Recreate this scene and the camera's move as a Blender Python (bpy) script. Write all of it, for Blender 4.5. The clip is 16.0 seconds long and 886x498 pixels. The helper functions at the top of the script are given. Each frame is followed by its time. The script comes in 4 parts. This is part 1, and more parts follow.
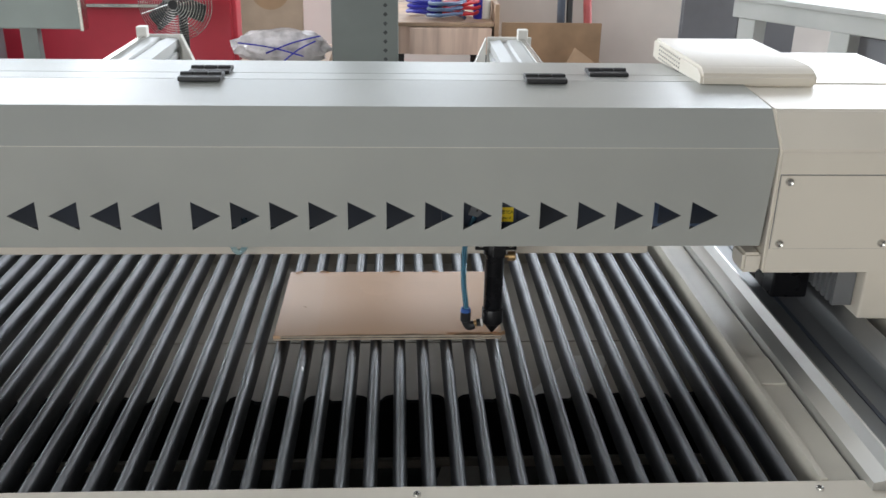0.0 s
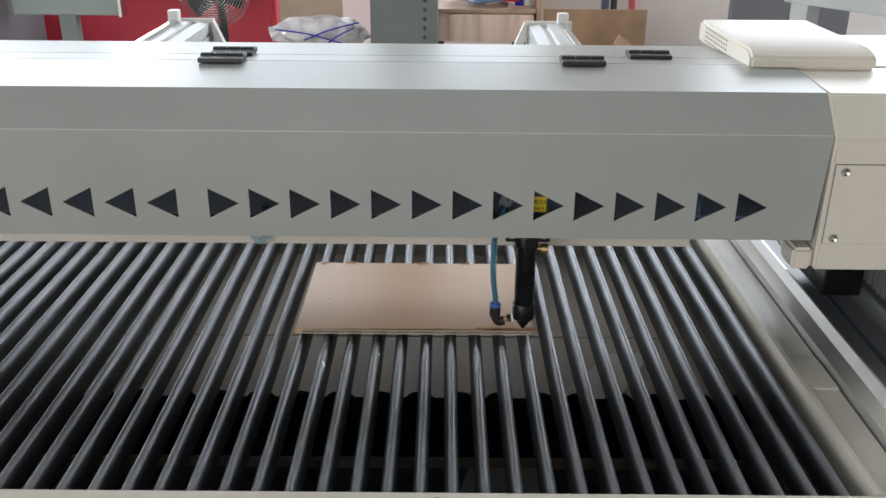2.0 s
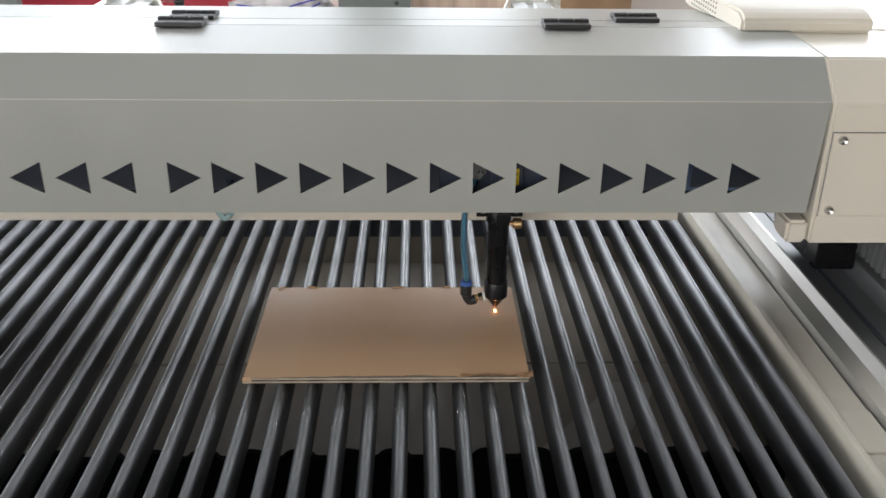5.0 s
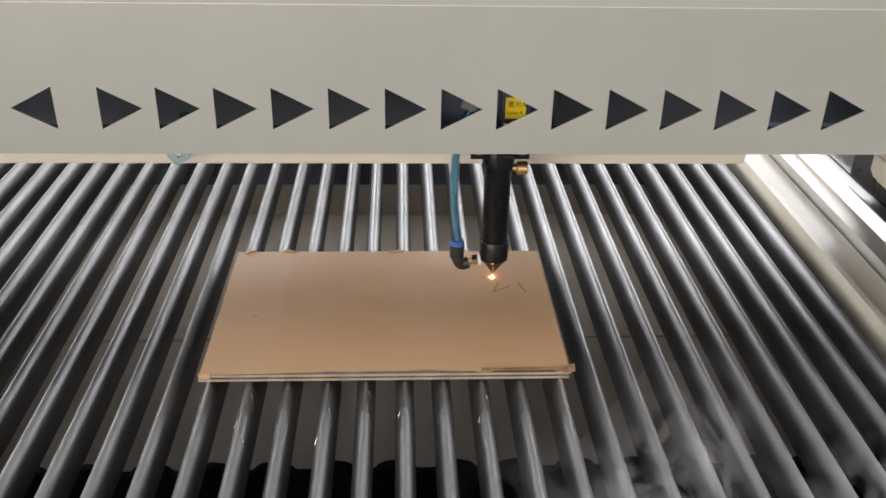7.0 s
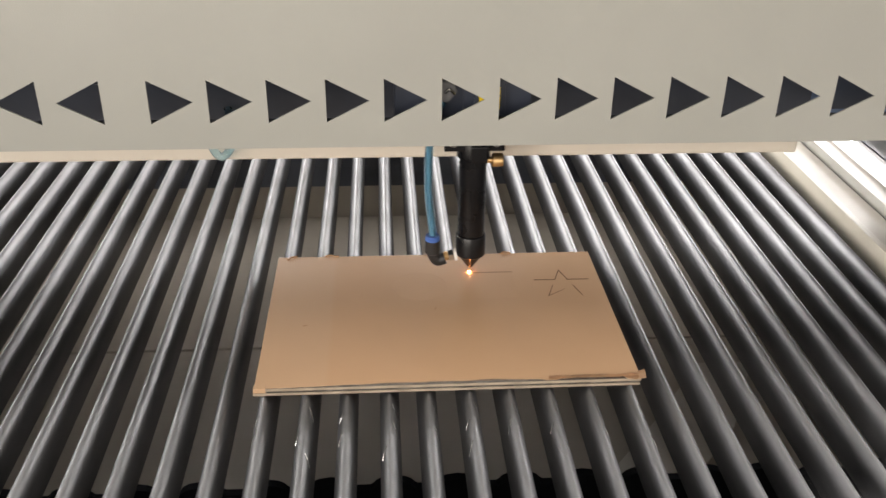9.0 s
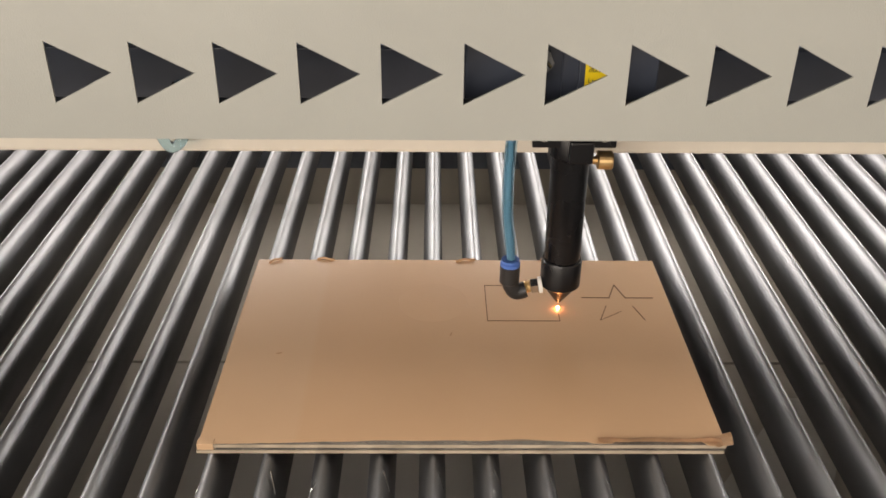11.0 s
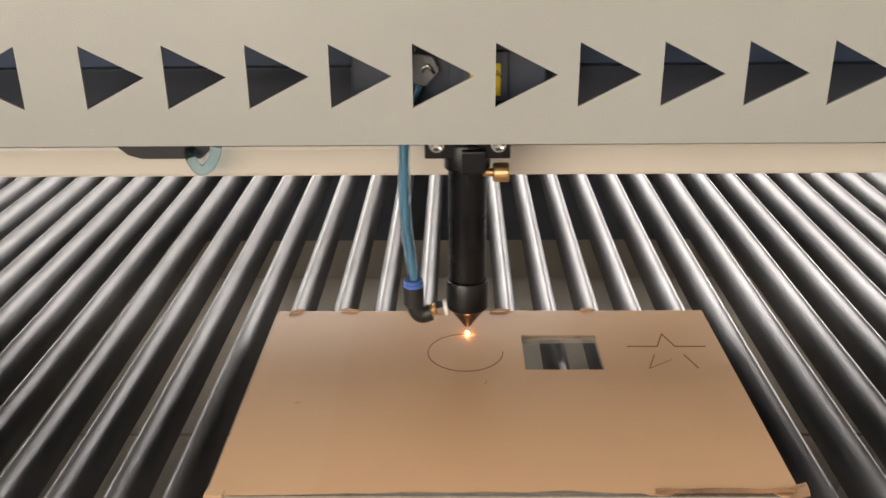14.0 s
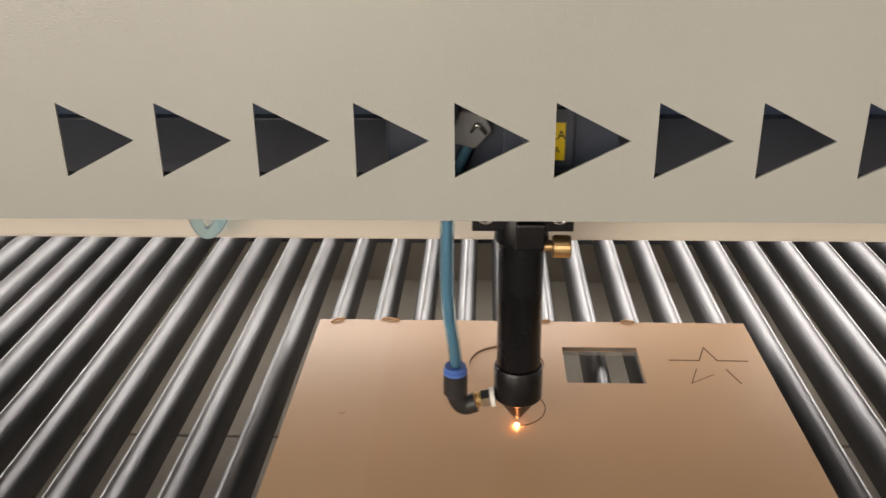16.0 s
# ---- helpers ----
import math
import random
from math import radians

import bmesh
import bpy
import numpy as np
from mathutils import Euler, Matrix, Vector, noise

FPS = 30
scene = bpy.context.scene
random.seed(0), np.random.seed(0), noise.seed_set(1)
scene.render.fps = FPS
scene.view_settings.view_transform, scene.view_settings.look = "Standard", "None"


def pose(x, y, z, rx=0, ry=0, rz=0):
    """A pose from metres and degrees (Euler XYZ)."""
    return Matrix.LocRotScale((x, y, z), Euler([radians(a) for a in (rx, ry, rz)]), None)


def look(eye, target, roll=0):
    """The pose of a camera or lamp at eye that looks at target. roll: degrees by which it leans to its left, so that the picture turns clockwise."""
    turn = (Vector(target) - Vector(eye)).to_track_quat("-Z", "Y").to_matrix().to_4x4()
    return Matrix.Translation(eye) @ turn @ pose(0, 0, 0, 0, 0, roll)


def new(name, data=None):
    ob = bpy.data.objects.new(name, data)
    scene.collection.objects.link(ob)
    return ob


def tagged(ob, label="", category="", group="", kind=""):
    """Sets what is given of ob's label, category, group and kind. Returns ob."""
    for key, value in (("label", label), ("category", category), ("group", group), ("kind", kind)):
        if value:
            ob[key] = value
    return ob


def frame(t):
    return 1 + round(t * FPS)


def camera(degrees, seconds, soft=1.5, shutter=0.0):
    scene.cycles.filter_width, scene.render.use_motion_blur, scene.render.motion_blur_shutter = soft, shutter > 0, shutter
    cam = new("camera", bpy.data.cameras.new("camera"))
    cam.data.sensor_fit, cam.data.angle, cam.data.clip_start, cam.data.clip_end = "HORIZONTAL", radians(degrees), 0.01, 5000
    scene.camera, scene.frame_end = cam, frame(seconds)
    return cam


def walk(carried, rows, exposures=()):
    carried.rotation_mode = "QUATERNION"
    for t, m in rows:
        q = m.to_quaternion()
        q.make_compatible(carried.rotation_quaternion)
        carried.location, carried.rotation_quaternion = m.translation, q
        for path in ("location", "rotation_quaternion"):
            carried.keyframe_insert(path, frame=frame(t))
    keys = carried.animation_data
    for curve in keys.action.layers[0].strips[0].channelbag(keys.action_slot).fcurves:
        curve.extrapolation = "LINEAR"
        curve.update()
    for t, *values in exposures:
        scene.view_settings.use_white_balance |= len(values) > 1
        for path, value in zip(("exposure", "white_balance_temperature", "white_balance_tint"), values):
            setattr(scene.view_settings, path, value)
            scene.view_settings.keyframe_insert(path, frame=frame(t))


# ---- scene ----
cam = camera(52.10, 16.0, soft=1.5, shutter=0.5)
# seconds, place from the sheet's front edge and upper face, turn in degrees
PATH = [
    (0, 0.0161, -1.1544, 0.6150, 67.391, -0.923, -2.583),
    (0.5, 0.0214, -1.1523, 0.6131, 67.113, -0.581, -1.493),
    (1, 0.0166, -1.1516, 0.6135, 67.070, -0.404, -1.001),
    (1.5, 0.0219, -1.1403, 0.6083, 67.054, -0.240, -0.625),
    (2, 0.0370, -1.0981, 0.5919, 66.778, -0.464, 0.142),
    (2.5, 0.0508, -1.0994, 0.5937, 66.946, -0.574, 0.765),
    (3, 0.0551, -1.0997, 0.5998, 67.183, -0.221, 0.743),
    (3.5, 0.0601, -1.0971, 0.6067, 67.404, 0.193, 0.913),
    (6, 0.0175, -0.7131, 0.5223, 62.783, -1.236, -2.738),
    (6.5, 0.0168, -0.6818, 0.4980, 61.961, -1.333, -2.567),
    (7, 0.0121, -0.6503, 0.4805, 61.337, -1.126, -2.482),
    (7.5, -0.0215, -0.6168, 0.4677, 61.331, -1.198, -2.929),
    (8, -0.0383, -0.6143, 0.4436, 62.540, -0.730, -1.921),
    (8.5, -0.0600, -0.6151, 0.4610, 62.064, -0.741, -3.465),
    (9, -0.0530, -0.6131, 0.4658, 61.281, -0.769, -3.784),
    (11.5, -0.0102, -0.4045, 0.3626, 59.980, 0.098, 0.299),
    (12, -0.0040, -0.4077, 0.3414, 61.981, 0.648, 0.563),
    (12.5, -0.0137, -0.4067, 0.3096, 63.641, 0.398, 0.171),
    (13, -0.0086, -0.4086, 0.3066, 65.536, 0.940, 0.838),
    (13.5, -0.0154, -0.4090, 0.3108, 66.762, 0.873, 0.827),
    (14, -0.0230, -0.4046, 0.3197, 66.908, 0.600, 0.868),
    (14.5, -0.0263, -0.4026, 0.3240, 67.170, 0.431, 1.305),
    (15, -0.0331, -0.3998, 0.3283, 66.951, 0.567, 1.872),
    (15.5, -0.0374, -0.3998, 0.3294, 66.999, 0.786, 2.288),
    (16, -0.0358, -0.4021, 0.3327, 66.493, 0.644, 2.538),
]
walk(cam, [(t, pose(x, y, z + 0.90, rx, ry, rz)) for t, x, y, z, rx, ry, rz in PATH], exposures=[(0.0, -0.50, 6120, 8), (3.7, -0.50, 6120, 8), (6.0, 0.06, 6550, 11), (9.0, 0.47, 7050, 13), (12.0, 0.54, 7450, 14), (16.0, 0.31, 7400, 14)]
)

# ---- main measures, in metres ----
SHEETW, SHEETD, SHEETROT = 0.3272, 0.2235, 0.0
TX0, TDX, TZ, TH = -0.2508, 0.0375, 0.2018, 0.0194      # cut-outs: first upright edge, length, middle height, half height
COVERB, CREASE, TOPZ, COVERX = 0.1605, 0.2940, 0.336, 0.5035
BEAMB, LOOPX, LOOPZ = 0.1035, -0.2115, 0.1205
HINGES = [(-0.258, 0.165, 0.3435), (-0.2555, 0.224, 0.3405), (0.222, 0.165, 0.3435), (0.3225, 0.224, 0.3405)]
CAPB, CAPP0, CAPP1 = 0.121, 0.158, 0.260
HEADX, HEADY, KNOBZ, FITZ = 0.0132, 0.0480, 0.1270, 0.0235
LABX, LABY, LABZ = 0.0018, -0.018, 0.1825
BEDX, BEDY, BARX, BARP = 0.484, -0.349, -0.0178, 0.0341
PARK = (0.1475, -0.0040)
GY, HX = [(0.0, PARK[1] - HEADY)], [(0.0, PARK[0] - HEADX)]

# ---- world and light ----
Z0 = 0.90                       # height of the sheet's upper face above the floor
world = bpy.data.worlds.new("world")
scene.world = world
world.use_nodes = True
wn = world.node_tree
sky = wn.nodes.new("ShaderNodeTexSky")
sky.sky_type, sky.sun_disc, sky.sun_elevation, sky.sun_rotation = "NISHITA", False, radians(40), radians(200)
wn.nodes["Background"].inputs[1].default_value = 0.1
wn.links.new(sky.outputs[0], wn.nodes["Background"].inputs[0])


def window_light(name, size_x, size_y, power, m, color=(1, 0.97, 0.93)):
    lamp = bpy.data.lights.new(name, "AREA")
    lamp.shape, lamp.size, lamp.size_y, lamp.energy, lamp.color = "RECTANGLE", size_x, size_y, power, color
    ob = new(name, lamp)
    ob.matrix_world = m
    return ob


HALL = (-6.0, 7.0, -5.0, 4.4, 4.2)     # x0, x1, y0, y1, height
window_light("window_light", 3.4, 2.2, 400, look((-5.9, 2.3, 2.2), (0, 1.4, 1.0)), (0.95, 0.98, 1.0))
window_light("window_light", 3.4, 2.2, 330, look((6.9, 2.3, 2.2), (0, 1.4, 1.0)), (0.97, 0.98, 1.0))
window_light("window_light", 3.3, 2.0, 230, look((-3.25, 4.3, 2.4), (-0.4, 0, 1.0)), (0.97, 0.98, 1.0))
window_light("window_light", 3.2, 2.0, 75, look((0.0, 4.3, 2.4), (0, 0, 1.0)), (0.97, 0.98, 1.0))
window_light("window_light", 3.9, 2.0, 280, look((3.65, 4.3, 2.4), (0.4, 0, 1.0)), (0.97, 0.98, 1.0))
window_light("window_light", 5.4, 2.8, 240, look((-3.0, -4.9, 2.3), (0.0, 0.2, 0.9)), (1.0, 0.97, 0.93))
# unseen overhead light, added to reach the tray between the slats
window_light("overhead_light", 5.0, 2.6, 95, look((0.1, 1.5, 4.25), (0.1, 1.501, 0)), (1.0, 0.97, 0.93))


# ---- materials ----
def material(name, color, rough=0.5, metal=0.0, vary=0.08, scale=8.0, bump=0.0, bump_scale=300.0, spread=0.1, coat=0.0, stretch=(1, 1, 1), second=None, speck=0.0):
    m = bpy.data.materials.new(name)
    m.use_nodes = True
    nt = m.node_tree
    b = nt.nodes["Principled BSDF"]
    b.inputs["Metallic"].default_value = metal
    b.inputs["Coat Weight"].default_value = coat
    tc = nt.nodes.new("ShaderNodeTexCoord")
    mp = nt.nodes.new("ShaderNodeMapping")
    mp.inputs["Scale"].default_value = stretch
    nt.links.new(tc.outputs["Object"], mp.inputs[0])
    big, fine = nt.nodes.new("ShaderNodeTexNoise"), nt.nodes.new("ShaderNodeTexNoise")
    big.inputs["Scale"].default_value, big.inputs["Detail"].default_value = scale, 5
    fine.inputs["Scale"].default_value, fine.inputs["Detail"].default_value = bump_scale, 3
    nt.links.new(mp.outputs[0], big.inputs["Vector"])
    nt.links.new(mp.outputs[0], fine.inputs["Vector"])
    mix = nt.nodes.new("ShaderNodeMix")
    mix.data_type = "RGBA"
    other = second or tuple(c * (1 - 3 * vary) for c in color)
    mix.inputs["A"].default_value = (*other, 1)
    mix.inputs["B"].default_value = (*(min(1, c * (1 + vary)) for c in color), 1)
    ramp = nt.nodes.new("ShaderNodeMapRange")
    ramp.inputs["From Min"].default_value, ramp.inputs["From Max"].default_value = 0.3, 0.6
    nt.links.new(big.outputs["Fac"], ramp.inputs["Value"])
    nt.links.new(ramp.outputs[0], mix.inputs["Factor"])
    grain = nt.nodes.new("ShaderNodeMix")
    grain.data_type, grain.blend_type = "RGBA", "MULTIPLY"
    grain.inputs["Factor"].default_value = min(1, speck + vary)
    nt.links.new(mix.outputs["Result"], grain.inputs["A"])
    nt.links.new(fine.outputs["Fac"], grain.inputs["B"])
    if speck:
        nt.links.new(grain.outputs["Result"], b.inputs["Base Color"])
    else:
        nt.links.new(mix.outputs["Result"], b.inputs["Base Color"])
    rr = nt.nodes.new("ShaderNodeMapRange")
    rr.inputs["To Min"].default_value, rr.inputs["To Max"].default_value = max(0.02, rough - spread), min(1, rough + spread)
    nt.links.new(big.outputs["Fac"], rr.inputs["Value"])
    nt.links.new(rr.outputs[0], b.inputs["Roughness"])
    if bump:
        bp = nt.nodes.new("ShaderNodeBump")
        bp.inputs["Strength"].default_value, bp.inputs["Distance"].default_value = bump, 0.001
        nt.links.new(fine.outputs["Fac"], bp.inputs["Height"])
        nt.links.new(bp.outputs[0], b.inputs["Normal"])
    return m


def glow(name, color, strength):
    m = bpy.data.materials.new(name)
    m.use_nodes = True
    b = m.node_tree.nodes["Principled BSDF"]
    b.inputs["Base Color"].default_value = (*color, 1)
    b.inputs["Emission Color"].default_value = (*color, 1)
    b.inputs["Emission Strength"].default_value = strength
    return m


def clear(name, color, rough=0.05, ior=1.45, alpha=1.0):
    m = bpy.data.materials.new(name)
    m.use_nodes = True
    b = m.node_tree.nodes["Principled BSDF"]
    b.inputs["Base Color"].default_value = (*color, 1)
    b.inputs["Transmission Weight"].default_value = 1.0
    b.inputs["Roughness"].default_value = rough
    b.inputs["IOR"].default_value = ior
    b.inputs["Alpha"].default_value = alpha
    return m


GREY = material("grey powder coat", (0.345, 0.352, 0.325), 0.30, vary=0.03, scale=3, bump=0.22, bump_scale=900, spread=0.05)
CREAM = material("cream powder coat", (0.66, 0.61, 0.52), 0.36, vary=0.03, scale=3, bump=0.12, bump_scale=900, spread=0.05)
BEAMPAINT = material("beam paint", (0.62, 0.57, 0.49), 0.4, vary=0.03, scale=4, bump=0.1, bump_scale=700)
BLACK = material("black anodised metal", (0.005, 0.005, 0.006), 0.28, vary=0.1, scale=30, bump=0.05, bump_scale=900)
BLACKPLASTIC = material("black plastic", (0.015, 0.015, 0.016), 0.42, vary=0.1, scale=40)
BLACK.node_tree.nodes["Principled BSDF"].inputs["Specular IOR Level"].default_value = 0.3
# INNER, INNER2: interior shade is put into the colour; also other dark parts
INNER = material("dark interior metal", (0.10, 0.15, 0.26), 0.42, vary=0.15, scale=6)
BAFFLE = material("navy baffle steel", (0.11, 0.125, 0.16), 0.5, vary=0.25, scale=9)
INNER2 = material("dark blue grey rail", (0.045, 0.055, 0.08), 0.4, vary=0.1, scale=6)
BARMETAL = material("worn aluminium", (0.215, 0.218, 0.226), 0.47, metal=1.0, vary=0.12, scale=26, bump=0.015, bump_scale=350, spread=0.08, stretch=(1, 0.25, 1), second=(0.13, 0.132, 0.138))
TRAY = material("painted tray sheet", (0.56, 0.52, 0.45), 0.5, vary=0.04, scale=4, bump=0.05, spread=0.1)
PALEBAND = material("pale tray band", (0.82, 0.80, 0.74), 0.45, vary=0.05, scale=6)
EDGE = material("beige bed edge paint", (0.50, 0.47, 0.40), 0.38, vary=0.06, scale=6, bump=0.1)
MATTBLACK = material("matt black sheet", (0.006, 0.007, 0.010), 0.8, vary=0.2, scale=9)
MATTBLACK.node_tree.nodes["Principled BSDF"].inputs["Specular IOR Level"].default_value = 0.2
FRONTTRAY = material("dark grey tray paint", (0.13, 0.135, 0.125), 0.6, vary=0.25, scale=7, bump=0.05)
GUARD = material("bare aluminium guard", (0.58, 0.58, 0.56), 0.32, metal=0.8, vary=0.05, scale=5, stretch=(1, 0.2, 1))
RAIL = material("grey painted rail", (0.17, 0.175, 0.18), 0.36, metal=0.2, vary=0.06, scale=5, stretch=(1, 0.2, 1))
STEEL = material("bright steel", (0.62, 0.61, 0.58), 0.22, metal=1.0, vary=0.05, scale=60)
BRASS = material("brass", (0.80, 0.55, 0.27), 0.38, metal=1.0, vary=0.08, scale=80)
WHITEPLASTIC = material("white plastic", (0.75, 0.73, 0.68), 0.4, vary=0.03)
BLUEPLASTIC = material("blue plastic", (0.06, 0.14, 0.42), 0.35, vary=0.05, scale=60)
HOSE = clear("blue clear hose", (0.52, 0.74, 0.85), 0.08, 1.2)
PAPER = material("kraft protective paper", (0.53, 0.335, 0.195), 0.31, vary=0.03, scale=5, bump=0.06, bump_scale=400, spread=0.02, second=(0.50, 0.314, 0.18))
PAPEREDGE = material("torn paper edge", (0.45, 0.26, 0.14), 0.7, vary=0.15, scale=60)
CHAR = material("charred cut line", (0.16, 0.09, 0.045), 0.8, vary=0.2, scale=200)
ACRYLIC = material("clear acrylic", (0.55, 0.50, 0.43), 0.08, vary=0.03)
ACRYLIC.node_tree.nodes["Principled BSDF"].inputs["Alpha"].default_value = 0.3
ACREDGE = material("frosted acrylic edge", (0.40, 0.33, 0.25), 0.35, vary=0.1, scale=40)
YELLOW = material("yellow label", (0.85, 0.62, 0.02), 0.4, vary=0.02)
INK = material("black ink", (0.015, 0.014, 0.012), 0.5, vary=0.05)
SPARK = glow("laser spark", (1.0, 0.42, 0.17), 80)
# a paler strip of the paper, where it was folded over
_nt = PAPER.node_tree
_x, _sep, _gt, _mx = _nt.nodes.new("ShaderNodeTexCoord"), _nt.nodes.new("ShaderNodeSeparateXYZ"), _nt.nodes.new("ShaderNodeMapRange"), _nt.nodes.new("ShaderNodeMix")
_nt.links.new(_x.outputs["Object"], _sep.inputs[0])
_nt.links.new(_sep.outputs["X"], _gt.inputs["Value"])
_gt.inputs["From Min"].default_value, _gt.inputs["From Max"].default_value = -0.101, -0.106
_gt.inputs["To Max"].default_value = 0.3
_mx.data_type = "RGBA"
_old = _nt.nodes["Principled BSDF"].inputs["Base Color"].links[0].from_socket
_nt.links.new(_old, _mx.inputs["A"])
_mx.inputs["B"].default_value = (0.55, 0.385, 0.25, 1)
_nt.links.new(_gt.outputs[0], _mx.inputs["Factor"])
_nt.links.new(_mx.outputs["Result"], _nt.nodes["Principled BSDF"].inputs["Base Color"])
CONCRETE = material("grey floor paint", (0.26, 0.26, 0.25), 0.5, vary=0.12, scale=1.2, bump=0.1, bump_scale=60)
WALLPAINT = material("off-white wall plaster", (0.66, 0.60, 0.55), 0.7, vary=0.06, scale=1.5, bump=0.1, bump_scale=120)
CEILPAINT = material("dark steel roof sheet", (0.04, 0.042, 0.045), 0.7, vary=0.04, scale=1)
RED = material("red cabinet paint", (0.50, 0.03, 0.055), 0.4, vary=0.06, scale=4)
POSTPAINT = material("grey green paint", (0.17, 0.19, 0.18), 0.45, vary=0.05, scale=4)
CARD = material("brown cardboard", (0.40, 0.26, 0.155), 0.75, vary=0.1, scale=6, bump=0.1, bump_scale=200)
CARDPALE = material("pale packing board", (0.45, 0.34, 0.25), 0.7, vary=0.08, scale=5)
WOOD = material("striped light wood", (0.72, 0.55, 0.45), 0.5, vary=0.16, scale=30, stretch=(1, 1, 0.06), second=(0.55, 0.39, 0.31))
WOODTOP = material("worktop wood", (0.42, 0.29, 0.19), 0.5, vary=0.1, scale=10)
ALU = material("aluminium profile", (0.54, 0.55, 0.54), 0.45, metal=0.3, vary=0.04, scale=8, stretch=(1, 0.2, 1))
FRAMEPAINT = material("pale grey frame paint", (0.42, 0.42, 0.39), 0.45, vary=0.04, scale=4)
LOCKER = material("grey locker paint", (0.16, 0.16, 0.17), 0.5, vary=0.06, scale=3)
BLUECABLE = material("blue cable", (0.03, 0.03, 0.4), 0.45)
REDCABLE = material("red cable", (0.5, 0.02, 0.03), 0.45)
PINK = material("faded red pipe", (0.48, 0.10, 0.10), 0.45, vary=0.08)


# ---- mesh helpers ----
def mesh_of(name, bm, mat, smooth=False):
    bmesh.ops.recalc_face_normals(bm, faces=bm.faces)
    me = bpy.data.meshes.new(name)
    bm.to_mesh(me)
    bm.free()
    me.materials.append(mat)
    if smooth:
        for p in me.polygons:
            p.use_smooth = True
        me.set_sharp_from_angle(angle=radians(38))
    return me


def part(name, bm, mat, parent, label="", m=None, smooth=False):
    ob = new(name, mesh_of(name, bm, mat, smooth))
    ob.parent = parent
    if m is not None:
        ob.matrix_basis = m
    return tagged(ob, label)


def thing(name, label, category, m=None, group="", kind=""):
    ob = new(name)
    if m is not None:
        ob.matrix_basis = m
    return tagged(ob, label, category, group, kind)


def box(x0, x1, y0, y1, z0, z1, bevel=0.0, seg=2, bm=None):
    b = bmesh.new()
    bmesh.ops.create_cube(b, size=1)
    for v in b.verts:
        v.co = ((x0 + x1) / 2 + v.co.x * (x1 - x0), (y0 + y1) / 2 + v.co.y * (y1 - y0), (z0 + z1) / 2 + v.co.z * (z1 - z0))
    if bevel:
        bmesh.ops.bevel(b, geom=b.edges[:], offset=bevel, segments=seg, affect="EDGES", profile=0.6)
    return merge(bm, b)


def merge(into, b):
    if into is None:
        return b
    me = bpy.data.meshes.new("tmp")
    b.to_mesh(me)
    b.free()
    into.from_mesh(me)
    bpy.data.meshes.remove(me)
    return into


def extrude_x(profile, x0, x1, bevel=0.0, bm=None):
    """A closed (y, z) outline drawn out along x."""
    b = bmesh.new()
    a = [b.verts.new((x0, y, z)) for y, z in profile]
    c = [b.verts.new((x1, y, z)) for y, z in profile]
    n = len(profile)
    b.faces.new(a)
    b.faces.new(c[::-1])
    for i in range(n):
        b.faces.new((a[i], c[i], c[(i + 1) % n], a[(i + 1) % n]))
    if bevel:
        bmesh.ops.bevel(b, geom=b.edges[:], offset=bevel, segments=2, affect="EDGES")
    return merge(bm, b)


def extrude_y(profile, y0, y1, bevel=0.0, bm=None):
    b = bmesh.new()
    a = [b.verts.new((x, y0, z)) for x, z in profile]
    c = [b.verts.new((x, y1, z)) for x, z in profile]
    n = len(profile)
    b.faces.new(a)
    b.faces.new(c[::-1])
    for i in range(n):
        b.faces.new((a[i], c[i], c[(i + 1) % n], a[(i + 1) % n]))
    if bevel:
        bmesh.ops.bevel(b, geom=b.edges[:], offset=bevel, segments=2, affect="EDGES")
    return merge(bm, b)


def lathe(profile, m=None, seg=32, bm=None):
    """A (radius, z) line turned round z."""
    b = bmesh.new()
    rings = []
    for r, z in profile:
        if r < 1e-6:
            rings.append([b.verts.new((0, 0, z))])
        else:
            rings.append([b.verts.new((r * math.cos(2 * math.pi * i / seg), r * math.sin(2 * math.pi * i / seg), z)) for i in range(seg)])
    for p, q in zip(rings, rings[1:]):
        for i in range(seg):
            j = (i + 1) % seg
            if len(p) == 1 and len(q) > 1:
                b.faces.new((p[0], q[i], q[j]))
            elif len(q) == 1 and len(p) > 1:
                b.faces.new((p[i], p[j], q[0]))
            elif len(p) > 1:
                b.faces.new((p[i], p[j], q[j], q[i]))
    for ring in (rings[0], rings[-1]):
        if len(ring) > 2:
            b.faces.new(ring)
    if m is not None:
        bmesh.ops.transform(b, matrix=m, verts=b.verts)
    return merge(bm, b)


